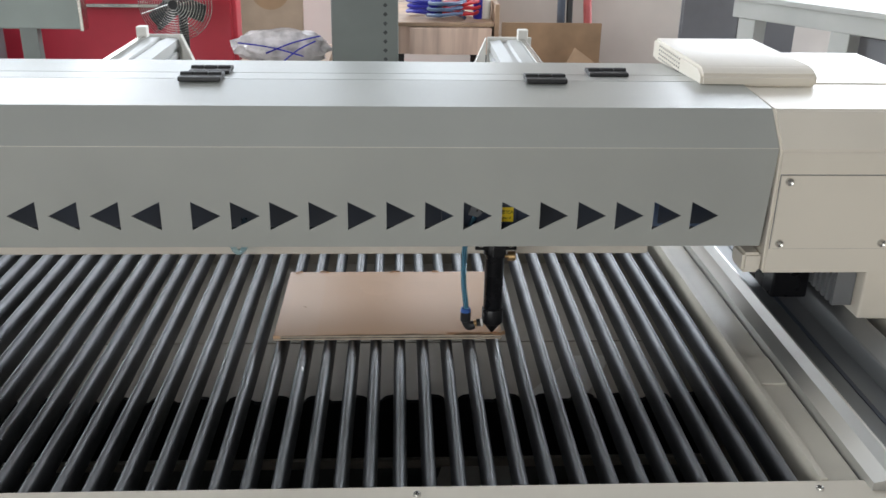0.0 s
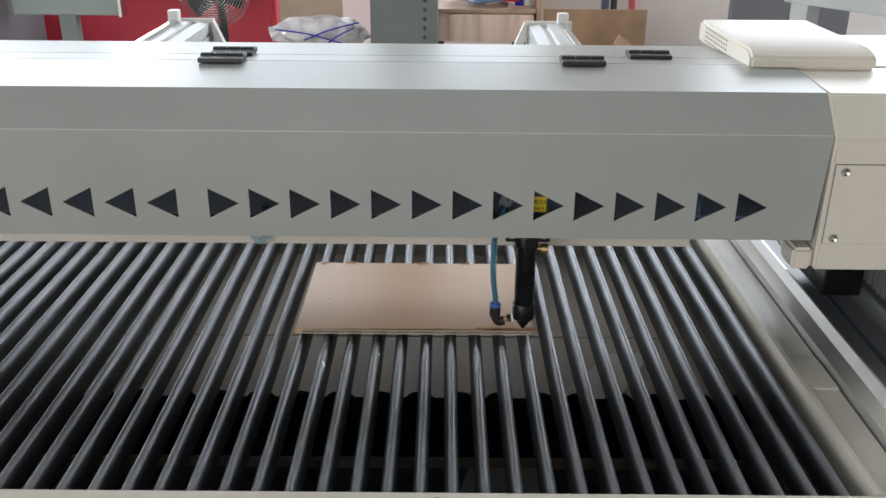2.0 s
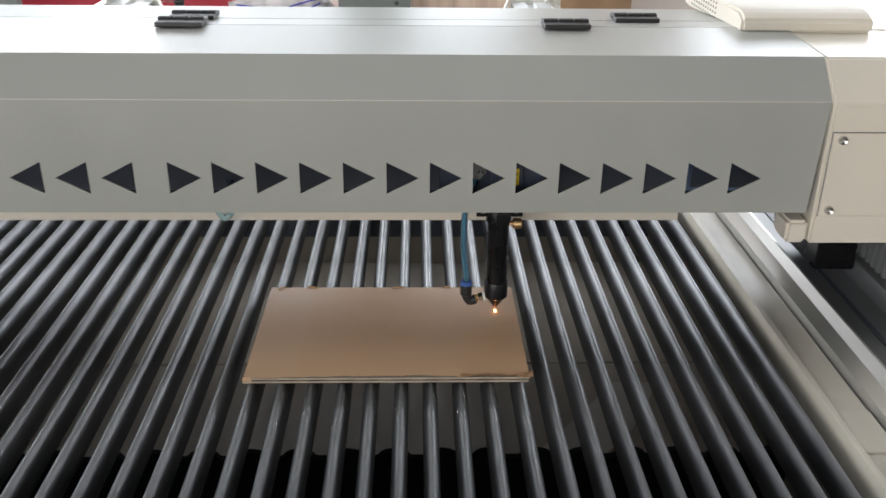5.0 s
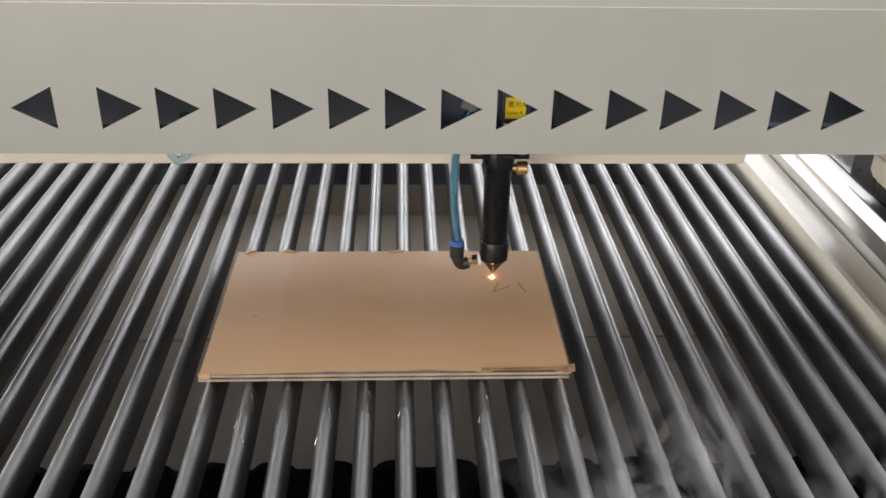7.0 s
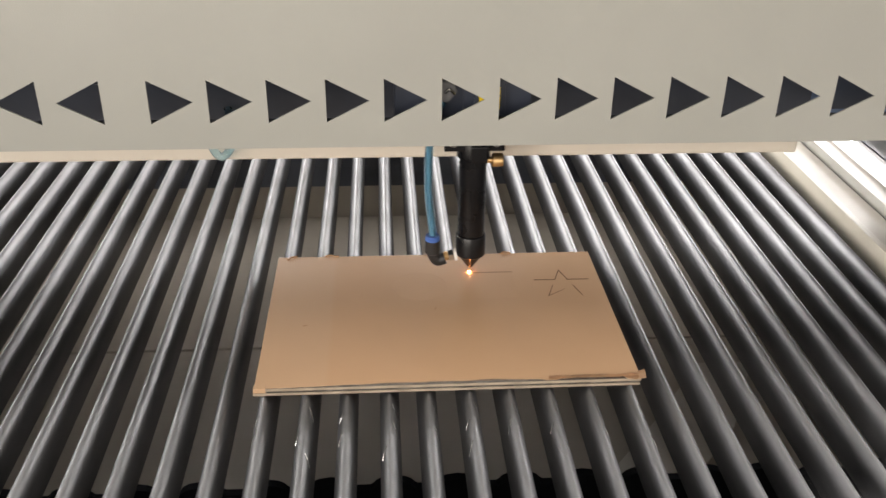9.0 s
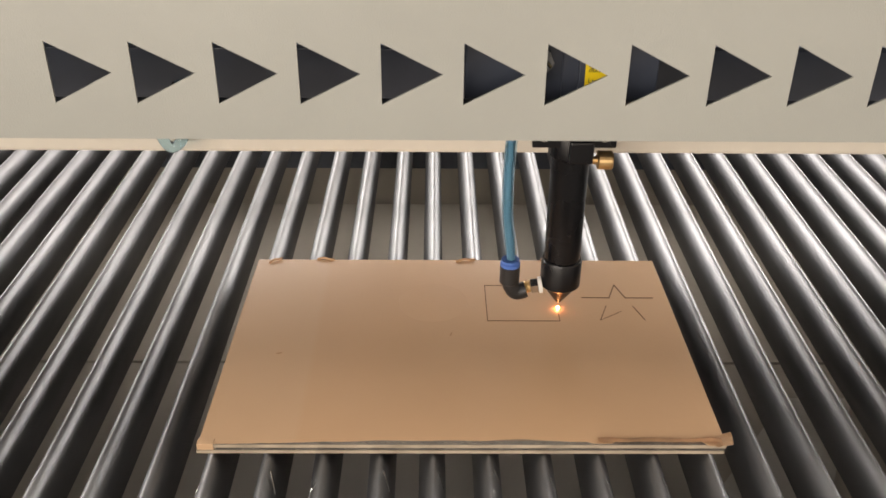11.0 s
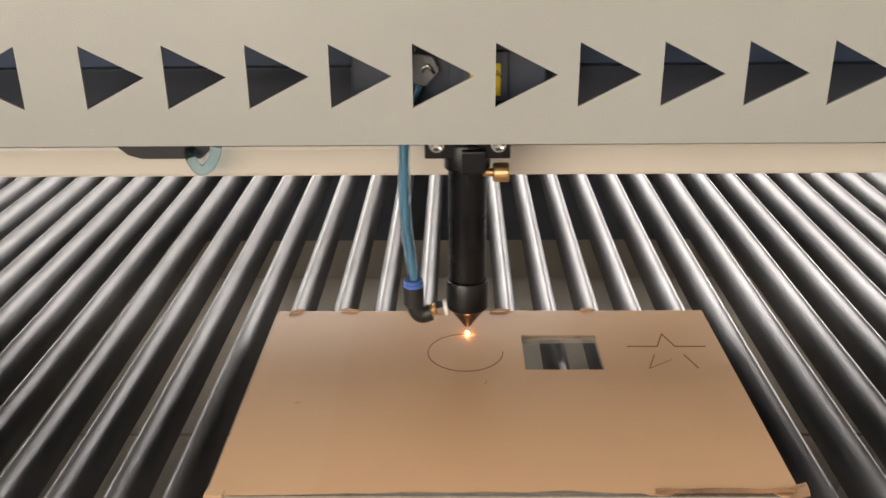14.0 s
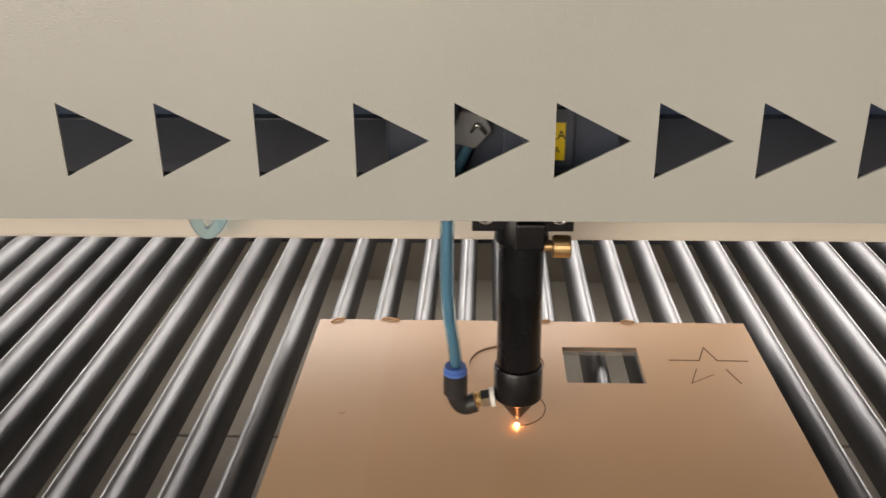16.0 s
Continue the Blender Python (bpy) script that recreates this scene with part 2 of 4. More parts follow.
def tube(points, radius, seg=12, steps=10, bm=None):
    """A round tube along a smooth line through the points."""
    pts = [Vector(p) for p in points]
    line = []
    for i in range(len(pts) - 1):
        p0, p1, p2, p3 = pts[max(i - 1, 0)], pts[i], pts[i + 1], pts[min(i + 2, len(pts) - 1)]
        for k in range(steps):
            t = k / steps
            line.append(0.5 * (2 * p1 + (p2 - p0) * t + (2 * p0 - 5 * p1 + 4 * p2 - p3) * t * t + (3 * p1 - p0 - 3 * p2 + p3) * t ** 3))
    line.append(pts[-1])
    b = bmesh.new()
    rings, side = [], None
    for i, p in enumerate(line):
        d = (line[min(i + 1, len(line) - 1)] - line[max(i - 1, 0)]).normalized()
        if side is None:
            side = d.orthogonal().normalized()
        side = (side - d * side.dot(d)).normalized()
        up = d.cross(side)
        rings.append([b.verts.new(p + radius * (math.cos(2 * math.pi * k / seg) * side + math.sin(2 * math.pi * k / seg) * up)) for k in range(seg)])
    for p, q in zip(rings, rings[1:]):
        for i in range(seg):
            b.faces.new((p[i], p[(i + 1) % seg], q[(i + 1) % seg], q[i]))
    b.faces.new(rings[0])
    b.faces.new(rings[-1][::-1])
    return merge(bm, b)


def sheet_with_holes(outer, holes, place, depth):
    """A flat sheet: outer and holes are (u, v) loops, place maps (u, v) to a point, depth is the thickness as a vector."""
    b = bmesh.new()
    edges = []
    for loop in [outer] + holes:
        vs = [b.verts.new(place(u, v)) for u, v in loop]
        edges += [b.edges.new((vs[i], vs[(i + 1) % len(vs)])) for i in range(len(vs))]
    bmesh.ops.triangle_fill(b, edges=edges, use_beauty=True)
    geo = bmesh.ops.extrude_face_region(b, geom=b.faces[:])
    bmesh.ops.translate(b, vec=depth, verts=[v for v in geo["geom"] if isinstance(v, bmesh.types.BMVert)])
    return b


def screw(parent, m, r=0.005, name="screw"):
    b = lathe([(0, 0.0006 * r / 0.005), (r * 0.45, 0.0006 * r / 0.005), (r * 0.5, 0.002 * r / 0.005), (r * 0.85, 0.003 * r / 0.005), (r, 0.001 * r / 0.005), (r, -0.003), (0, -0.003)], seg=16)
    return part(name, b, STEEL, parent, "bright socket screw", m, True)


BLUEHOSE = material("hose inner wall", (0.16, 0.30, 0.39), 0.3, vary=0.05)


def smoke_material():
    m = bpy.data.materials.new("thin smoke")
    m.use_nodes = True
    nt = m.node_tree
    b = nt.nodes["Principled BSDF"]
    b.inputs["Base Color"].default_value = (0.75, 0.77, 0.8, 1)
    b.inputs["Roughness"].default_value = 1.0
    b.inputs["Specular IOR Level"].default_value = 0.0
    tc, sph, no, mul, rng = (nt.nodes.new(k) for k in ("ShaderNodeTexCoord", "ShaderNodeTexGradient", "ShaderNodeTexNoise", "ShaderNodeMath", "ShaderNodeMapRange"))
    mp = nt.nodes.new("ShaderNodeMapping")
    mp.inputs["Scale"].default_value = (7.0, 13.0, 13.0)
    sph.gradient_type = "QUADRATIC_SPHERE"
    no.inputs["Scale"].default_value, no.inputs["Detail"].default_value, no.inputs["Distortion"].default_value = 16, 4, 1.6
    rng.inputs["From Min"].default_value, rng.inputs["From Max"].default_value, rng.inputs["To Max"].default_value = 0.42, 0.75, 0.4
    mul.operation = "MULTIPLY"
    nt.links.new(tc.outputs["Object"], mp.inputs[0])
    nt.links.new(mp.outputs[0], sph.inputs[0])
    nt.links.new(tc.outputs["Object"], no.inputs["Vector"])
    nt.links.new(no.outputs["Fac"], rng.inputs["Value"])
    nt.links.new(sph.outputs["Fac"], mul.inputs[0])
    nt.links.new(rng.outputs[0], mul.inputs[1])
    nt.links.new(mul.outputs[0], b.inputs["Alpha"])
    return m


SMOKE = smoke_material()


# ---- the hall ----
def wall_with_openings(name, outer, holes, place, depth):
    ob = new(name, mesh_of(name, sheet_with_holes(outer, holes, place, depth), WALLPAINT))
    return tagged(ob, "off-white plastered workshop wall", "wall", kind="structure")


hx0, hx1, hy0, hy1, hh = HALL
rect = lambda u0, u1, v0, v1: [(u0, v0), (u1, v0), (u1, v1), (u0, v1)]
wall_with_openings("wall_west", rect(hy0, hy1, 0, hh), [rect(0.6, 4.0, 1.1, 3.3)], lambda u, v: (hx0, u, v), (-0.2, 0, 0))
wall_with_openings("wall_east", rect(hy0, hy1, 0, hh), [rect(0.6, 4.0, 1.1, 3.3)], lambda u, v: (hx1, u, v), (0.2, 0, 0))
wall_with_openings("wall_north", rect(hx0 - 0.2, hx1 + 0.2, 0, hh), [rect(-4.9, -1.6, 1.4, 3.4), rect(-1.55, 1.55, 1.4, 3.4), rect(1.7, 5.6, 1.4, 3.4)], lambda u, v: (u, hy1, v), (0, 0.2, 0))
wall_with_openings("wall_south", rect(hx0 - 0.2, hx1 + 0.2, 0, hh), [rect(-5.7, -0.3, 0.9, 3.7)], lambda u, v: (u, hy0, v), (0, -0.2, 0))
tagged(new("floor", mesh_of("floor", box(hx0 - 0.2, hx1 + 0.2, hy0 - 0.2, hy1 + 0.2, -0.15, 0.0), CONCRETE)), "grey painted concrete workshop floor", "floor", kind="structure")
tagged(new("ceiling", mesh_of("ceiling", sheet_with_holes(rect(hx0 - 0.2, hx1 + 0.2, hy0 - 0.2, hy1 + 0.2), [rect(-2.4, 2.6, 0.2, 2.8)], lambda u, v: (u, v, hh), (0, 0, 0.15)), CEILPAINT)), "dark workshop roof with an opening for the added overhead light", "ceiling", kind="structure")

# ---- the cutting machine: body, tray and bed ----
BX0, BX1, BY0, BY1 = -1.03, BEDX, BEDY, 0.72        # inside of the bed
BARTOP = -0.0075


def build_machine():
    machine = thing("laser_cutter", "cream and grey flatbed laser cutter with open slatted bed", "laser cutter", pose(0, 0, Z0))
    # front ledge and long frames beside the bed
    ledge = part("front_ledge", box(BX0 - 0.35, BX1 + 0.62, BY0 - 0.16, BY0, -0.05, 0.002, 0.003), CREAM, machine, "cream front ledge")
    for x in (BX1 - 0.012, BX1 - 0.45, BX1 - 0.9):
        screw(ledge, pose(x, BY0 - 0.016, 0.002), 0.0045)
    part("front_panel", box(BX0 - 0.35, BX1 + 0.62, BY0 - 0.158, BY0 - 0.10, -0.9, -0.052, 0.003), CREAM, machine, "cream front cabinet panel")
    for s, x in ((1, BX1), (-1, BX0)):
        X = lambda d: x + s * d
        lo = lambda a, b: (min(X(a), X(b)), max(X(a), X(b)))
        frame_part = part("side_frame", box(*lo(0.0, 0.042), BY0, 0.95, -0.06, -0.001, 0.002), EDGE, machine, "beige folded bed edge")
        part("joint_block", box(*lo(0.004, 0.04), -0.145, -0.075, -0.002, 0.0025, 0.001), EDGE, frame_part)
        part("bed_lip", box(*lo(-0.004, 0.004), BY0, 0.95, -0.20, 0.004, 0.001), EDGE, machine, "thin upright bed lip")
        guard = part("rail_guard", extrude_y([(X(0.044), -0.05), (X(0.044), 0.012), (X(0.064), 0.016), (X(0.07), 0.030), (X(0.073), 0.030), (X(0.076), -0.05)], BY0 - 0.02, 0.95), GUARD, machine, "bent bare aluminium rail guard")
        part("rail_bed", box(*lo(0.076, 0.155), BY0 - 0.02, 0.95, -0.05, 0.006, 0.002), RAIL, machine, "grey rail bed")
        part("rail_groove", box(*lo(0.118, 0.124), BY0 - 0.02, 0.95, 0.004, 0.0075), INNER2, machine, "dark rail groove")
        part("rail_step", box(*lo(0.155, 0.20), BY0 - 0.02, 0.95, -0.05, 0.034, 0.003), RAIL, machine, "grey rail step")
        part("belt_channel", box(*lo(0.20, 0.235), BY0 - 0.02, 0.95, -0.05, -0.005, 0.002), INNER2, machine, "dark belt channel")
        part("toothed_belt", box(*lo(0.208, 0.228), BY0, 0.95, -0.004, 0.000), BLACKPLASTIC, machine, "black toothed drive belt")
        part("outer_ledge", box(*lo(0.235, 0.30), BY0 - 0.02, 0.95, -0.05, 0.026, 0.003), CREAM, machine)
        part("side_panel", box(*lo(0.30, 0.62), BY0 - 0.02, 1.0, -0.9, 0.004, 0.004), CREAM, machine, "cream side cabinet panel")
    part("rear_frame", box(BX0 - 0.35, BX1 + 0.62, BY1, BY1 + 0.2, -0.9, -0.002, 0.003), CREAM, machine, "cream rear cabinet frame")
    # tray below the bars: two sheets with a seam, black sheets before and behind
    tray = part("tray", box(BX0, BX1, 0.349, BY1, -0.235, -0.20), TRAY, machine, "beige tray sheet")
    part("tray_sheet", box(BX0, BX1, -0.02, 0.3465, -0.235, -0.2015), TRAY, tray, "beige tray sheet")
    part("front_tray_sheet", box(BX0, BX1, BY0, -0.022, -0.25, -0.214), FRONTTRAY, tray, "dark grey front tray sheet")
    part("back_baffle", box(BX0, BX1, BY1 - 0.012, BY1 - 0.002, -0.142, -0.004), BAFFLE, machine, "dark navy rear baffle")
    part("back_tray_wall", box(BX0, BX1, BY1 - 0.006, BY1 - 0.001, -0.235, -0.142), TRAY, machine)
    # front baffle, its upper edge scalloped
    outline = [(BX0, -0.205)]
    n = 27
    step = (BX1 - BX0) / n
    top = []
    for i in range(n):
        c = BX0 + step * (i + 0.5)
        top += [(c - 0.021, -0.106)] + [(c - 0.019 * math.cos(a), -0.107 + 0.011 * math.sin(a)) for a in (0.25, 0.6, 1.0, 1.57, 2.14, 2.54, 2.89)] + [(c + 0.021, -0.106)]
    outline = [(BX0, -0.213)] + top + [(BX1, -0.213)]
    part("front_baffle", extrude_y(outline, -0.012, -0.004), MATTBLACK, machine, "black front baffle with scalloped upper edge")
    # pale slanting band across the tray, its front piece set lower
    plate = [(0.100, 0.004), (0.196, 0.004), (0.337, 0.164), (0.402, 0.285), (0.334, 0.285), (0.244, 0.171)]
    part("pale_band", sheet_with_holes(plate, [], lambda u, v: (u, v, -0.1965), (0, 0, -0.003)), PALEBAND, tray, "pale slanting band on the tray")
    foot = [(0.058, -0.10), (0.176, -0.10), (0.188, -0.024), (0.078, -0.024)]
    part("pale_band_front", sheet_with_holes(foot, [], lambda u, v: (u, v, -0.2105), (0, 0, -0.003)), PALEBAND, tray, "front piece of the pale band")
    return machine


def build_bars(machine):
    # a tall blade slat: sharp ridge, rounded flanks, upright foot
    half = [(0.0004, 0.0), (0.0022, -0.0014), (0.0044, -0.0042), (0.0062, -0.0082), (0.0075, -0.0132), (0.0082, -0.0190), (0.0084, -0.0240), (0.0084, -0.0290)]
    prof = [(-w, z) for w, z in half[::-1]] + half
    me = mesh_of("slat", extrude_y(prof, BY0 + 0.001, BY1 - 0.013), BARMETAL, True)
    k0 = math.ceil((BX0 + 0.02 - BARX) / BARP)
    k1 = math.floor((BX1 - 0.012 - BARX) / BARP)
    rnd = random.Random(4)
    for k in range(k0, k1 + 1):
        ob = new("slat", me)
        ob.parent = machine
        ob.matrix_basis = pose(BARX + BARP * k + rnd.uniform(-0.0005, 0.0005), 0, BARTOP + rnd.uniform(-0.0006, 0.0), 0, rnd.uniform(-2.5, 2.5), rnd.uniform(-0.06, 0.06))
        if -4 <= k <= 5:
            for i in range(2 + k % 2):
                y, side = -0.018 - 0.024 * i + rnd.uniform(-0.008, 0.006), rnd.choice((-1, 1))
                run = rnd.uniform(0.006, 0.014)
                line = [(side * 0.0026, y, -0.0018), (side * 0.0046, y - run * 0.5, -0.0044), (side * 0.0064, y - run, -0.0085)]
                part("scrape", tube(line, 0.00035, 5, 3), STEEL, ob)


# ---- the travelling gantry ----
CB, CC, CT = COVERB, CREASE, TOPZ
GX0, GX1 = -1.06, COVERX
BEV = 0.042


def build_gantry():
    gantry = thing("gantry", "grey sheet-metal gantry with triangular cut-outs over the bed", "gantry", pose(0, GY[0][1], Z0))
    holes = []
    for k in range(14):
        xr = TX0 + 0.05 * k
        holes.append([(xr, TZ + TH), (xr, TZ - TH), (xr + TDX, TZ)])
    for k in range(15):
        xl = -0.2895 - 0.0520 * k
        holes.append([(xl, TZ + TH), (xl - TDX, TZ), (xl, TZ - TH)])
    front = sheet_with_holes([(GX0, CB), (GX1 - 0.006, CB), (GX1, CC), (GX0, CC)], holes, lambda u, v: (u, 0.0, v), (0, 0.0015, 0))
    cover = part("front_cover", front, GREY, gantry, "grey front cover with triangular cut-outs")
    part("cover_lip", box(GX0, GX1 - 0.006, 0.0, 0.012, CB - 0.0015, CB), GREY, cover)
    part("cover_bevel", extrude_x([(0.0, CC), (BEV, CT), (BEV + 0.002, CT - 0.002), (0.002, CC - 0.001)], GX0, GX1), GREY, gantry, "sloping upper cover")
    # pale strip: worn edge and the crease's highlight in one colour
    part("crease_edge", extrude_x([(-0.0002, CC - 0.0003), (-0.0001, CC + 0.0001), (0.0006, CC + 0.0003), (0.0006, CC - 0.0004)], GX0, GX1), CREAM, cover, "worn pale crease with its highlight in the colour")
    # top in three sheets
    part("top_cover", extrude_x([(BEV, CT), (0.165, CT + 0.008), (0.165, CT + 0.0065), (BEV, CT - 0.002)], GX0, GX1), GREY, gantry, "grey top cover")
    part("hinge_strip", extrude_x([(0.167, CT + 0.008), (0.222, CT + 0.005), (0.222, CT + 0.0035), (0.167, CT + 0.0065)], GX0, GX1), GREY, gantry)
    part("rear_cover", extrude_x([(0.224, CT + 0.005), (0.36, CT - 0.004), (0.40, CT - 0.045), (0.40, CB), (0.398, CB), (0.398, CT - 0.046), (0.359, CT - 0.0055), (0.224, CT + 0.0035)], GX0, GX1), GREY, gantry, "grey rear cover")
    # beam inside; its upper web is coloured dark for the cover's shade
    part("beam", box(GX0, GX1 - 0.125, 0.105, 0.30, BEAMB, BEAMB + 0.024, 0.003), BEAMPAINT, gantry, "cream crossbeam")
    part("beam_web", box(GX0, GX1 - 0.03, 0.104, 0.36, BEAMB + 0.0245, CT - 0.02, 0.002), INNER, gantry, "inner beam, coloured dark for interior shade")
    # added ledge, end plate and inner plate keep the interior shade-dark
    part("shade_ledge", box(GX0, GX1 - 0.03, 0.008, 0.034, COVERB + 0.002, TZ - 0.028), INNER2, gantry, "added dark ledge for interior shade")
    part("shade_end", box(GX1 - 0.014, GX1 - 0.006, 0.004, 0.36, COVERB + 0.002, CC - 0.004), INNER, gantry, "added dark end plate for interior shade")
    part("shade_plate", box(GX1 - 0.125, GX1 - 0.015, 0.072, 0.075, COVERB + 0.003, CC - 0.01), INNER2, gantry, "added dark plate for interior shade")
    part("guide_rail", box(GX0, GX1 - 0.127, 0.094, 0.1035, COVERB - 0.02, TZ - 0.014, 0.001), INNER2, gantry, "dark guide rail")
    # slot and looped air hose on the beam
    sx, sz = LOOPX, LOOPZ
    slot = [(sx - 0.068, sz + 0.02), (sx - 0.066, sz + 0.008), (sx - 0.058, sz + 0.001), (sx - 0.048, sz - 0.002), (sx - 0.004, sz - 0.002), (sx + 0.003, sz + 0.004), (sx + 0.004, sz + 0.02)]
    part("cable_slot", extrude_y(slot, 0.1035, 0.1055), BLACKPLASTIC, gantry, "black rounded cable slot")
    part("hose_loop", tube([(sx - 0.012, 0.112, sz + 0.012), (sx - 0.009, 0.096, sz + 0.001), (sx, 0.088, sz - 0.006), (sx + 0.009, 0.088, sz + 0.001), (sx + 0.013, 0.09, sz + 0.016), (sx + 0.012, 0.085, sz + 0.045)], 0.004, 12, 8), HOSE, gantry, "blue clear looped hose", smooth=True)
    # black hinges on the top
    for hx, hy, hz in HINGES:
        hinge = part("hinge", box(hx - 0.029, hx + 0.029, hy - 0.02, hy - 0.003, hz + 0.0005, hz + 0.007, 0.0015), BLACKPLASTIC, gantry, "black plastic hinge")
        part("hinge_leaf", box(hx - 0.029, hx + 0.029, hy + 0.003, hy + 0.02, hz + 0.001, hz + 0.0075, 0.0015), BLACKPLASTIC, hinge)
        for a in (-0.0195, 0.0, 0.0195):
            part("hinge_knuckle", lathe([(0.0042, -0.009), (0.0048, -0.0085), (0.0048, 0.0085), (0.0042, 0.009)], pose(hx + a, hy, hz + 0.006, 0, 90), 14), BLACKPLASTIC, hinge, smooth=True)
    # end cap
    cx0, cx1 = GX1 + 0.0015, GX1 + 0.29
    prof = [(-0.006, CAPB), (-0.006, CC - 0.002), (BEV - 0.004, CT), (0.16, CT + 0.005), (0.42, CT - 0.004), (0.44, CT - 0.03), (0.44, CAPB + 0.05), (0.06, CAPB + 0.05), (0.05, CAPB)]
    cap = part("end_cap", extrude_x(prof, cx0 - 0.001, cx1, 0.003), CREAM, gantry, "cream end cap", smooth=True)
    part("end_cap_chin", extrude_x([(-0.003, CAPB - 0.001), (-0.003, CAPB + 0.028), (0.04, CAPB + 0.028), (0.04, CAPB + 0.006), (0.03, CAPB - 0.001)], cx0 - 0.028, cx0 - 0.002, 0.004), CREAM, cap)
    px0, px1, pz0, pz1 = cx0 + 0.004, cx0 + 0.165, CAPP0, CAPP1
    part("plate_seam", box(px0 - 0.0008, px1 + 0.0008, -0.0064, -0.0058, pz0 - 0.0008, pz1 + 0.0008), INNER2, cap)
    plate = part("access_plate", box(px0, px1, -0.0085, -0.0055, pz0, pz1, 0.0008), CREAM, cap, "screwed cream access plate")
    for a in (px0 + 0.011, px1 - 0.011):
        for z in (pz0 + 0.008, pz1 - 0.008):
            screw(plate, pose(a, -0.0085, z, 90), 0.0055)
    for a in (0.035, 0.13):
        screw(cap, pose(cx0 + a, 0.02, CAPB, 180), 0.006)
    hood = extrude_x([(0.15, CT + 0.004), (0.15, CT + 0.021), (0.170, CT + 0.030), (0.41, CT + 0.029), (0.41, CT - 0.005)], cx0 - 0.064, cx0 + 0.104)
    bmesh.ops.bevel(hood, geom=hood.edges[:], offset=0.004, segments=3, affect="EDGES")
    hood_ob = part("ventilated_hood", hood, CREAM, gantry, "pale ventilated motor hood", smooth=True)
    for i in range(11):
        for j in range(4):
            part("vent_hole", lathe([(0.0016, -0.0004), (0.0016, 0.0004)], pose(cx0 - 0.0642, 0.26 + 0.011 * i, CT + 0.003 + 0.0065 * j, 0, 90), 8), BLACKPLASTIC, hood_ob)
    lid = part("hood_skirt", box(cx0 + 0.106, cx1 - 0.004, 0.17, 0.41, CT - 0.006, CT + 0.0065, 0.002), CREAM, gantry)
    # dark block for the cap's shadow, cable chain brush, belt clamp below the cap
    part("shadow_block", box(cx0 + 0.075, cx0 + 0.13, 0.12, 0.26, -0.1 + 0.124, CAPB + 0.05, 0.003), BLACK, gantry, "dark block standing in for the shadow under the cap")
    part("cap_leg", box(cx0 + 0.165, cx0 + 0.25, 0.03, 0.30, 0.032, CAPB + 0.05, 0.004), CREAM, gantry, "cream gantry leg")
    for i in range(9):
        part("brush_tuft", box(cx0 + 0.135, cx0 + 0.163, 0.05 + i * 0.016, 0.058 + i * 0.016, 0.045, CAPB + 0.02), RAIL, gantry)
    return gantry


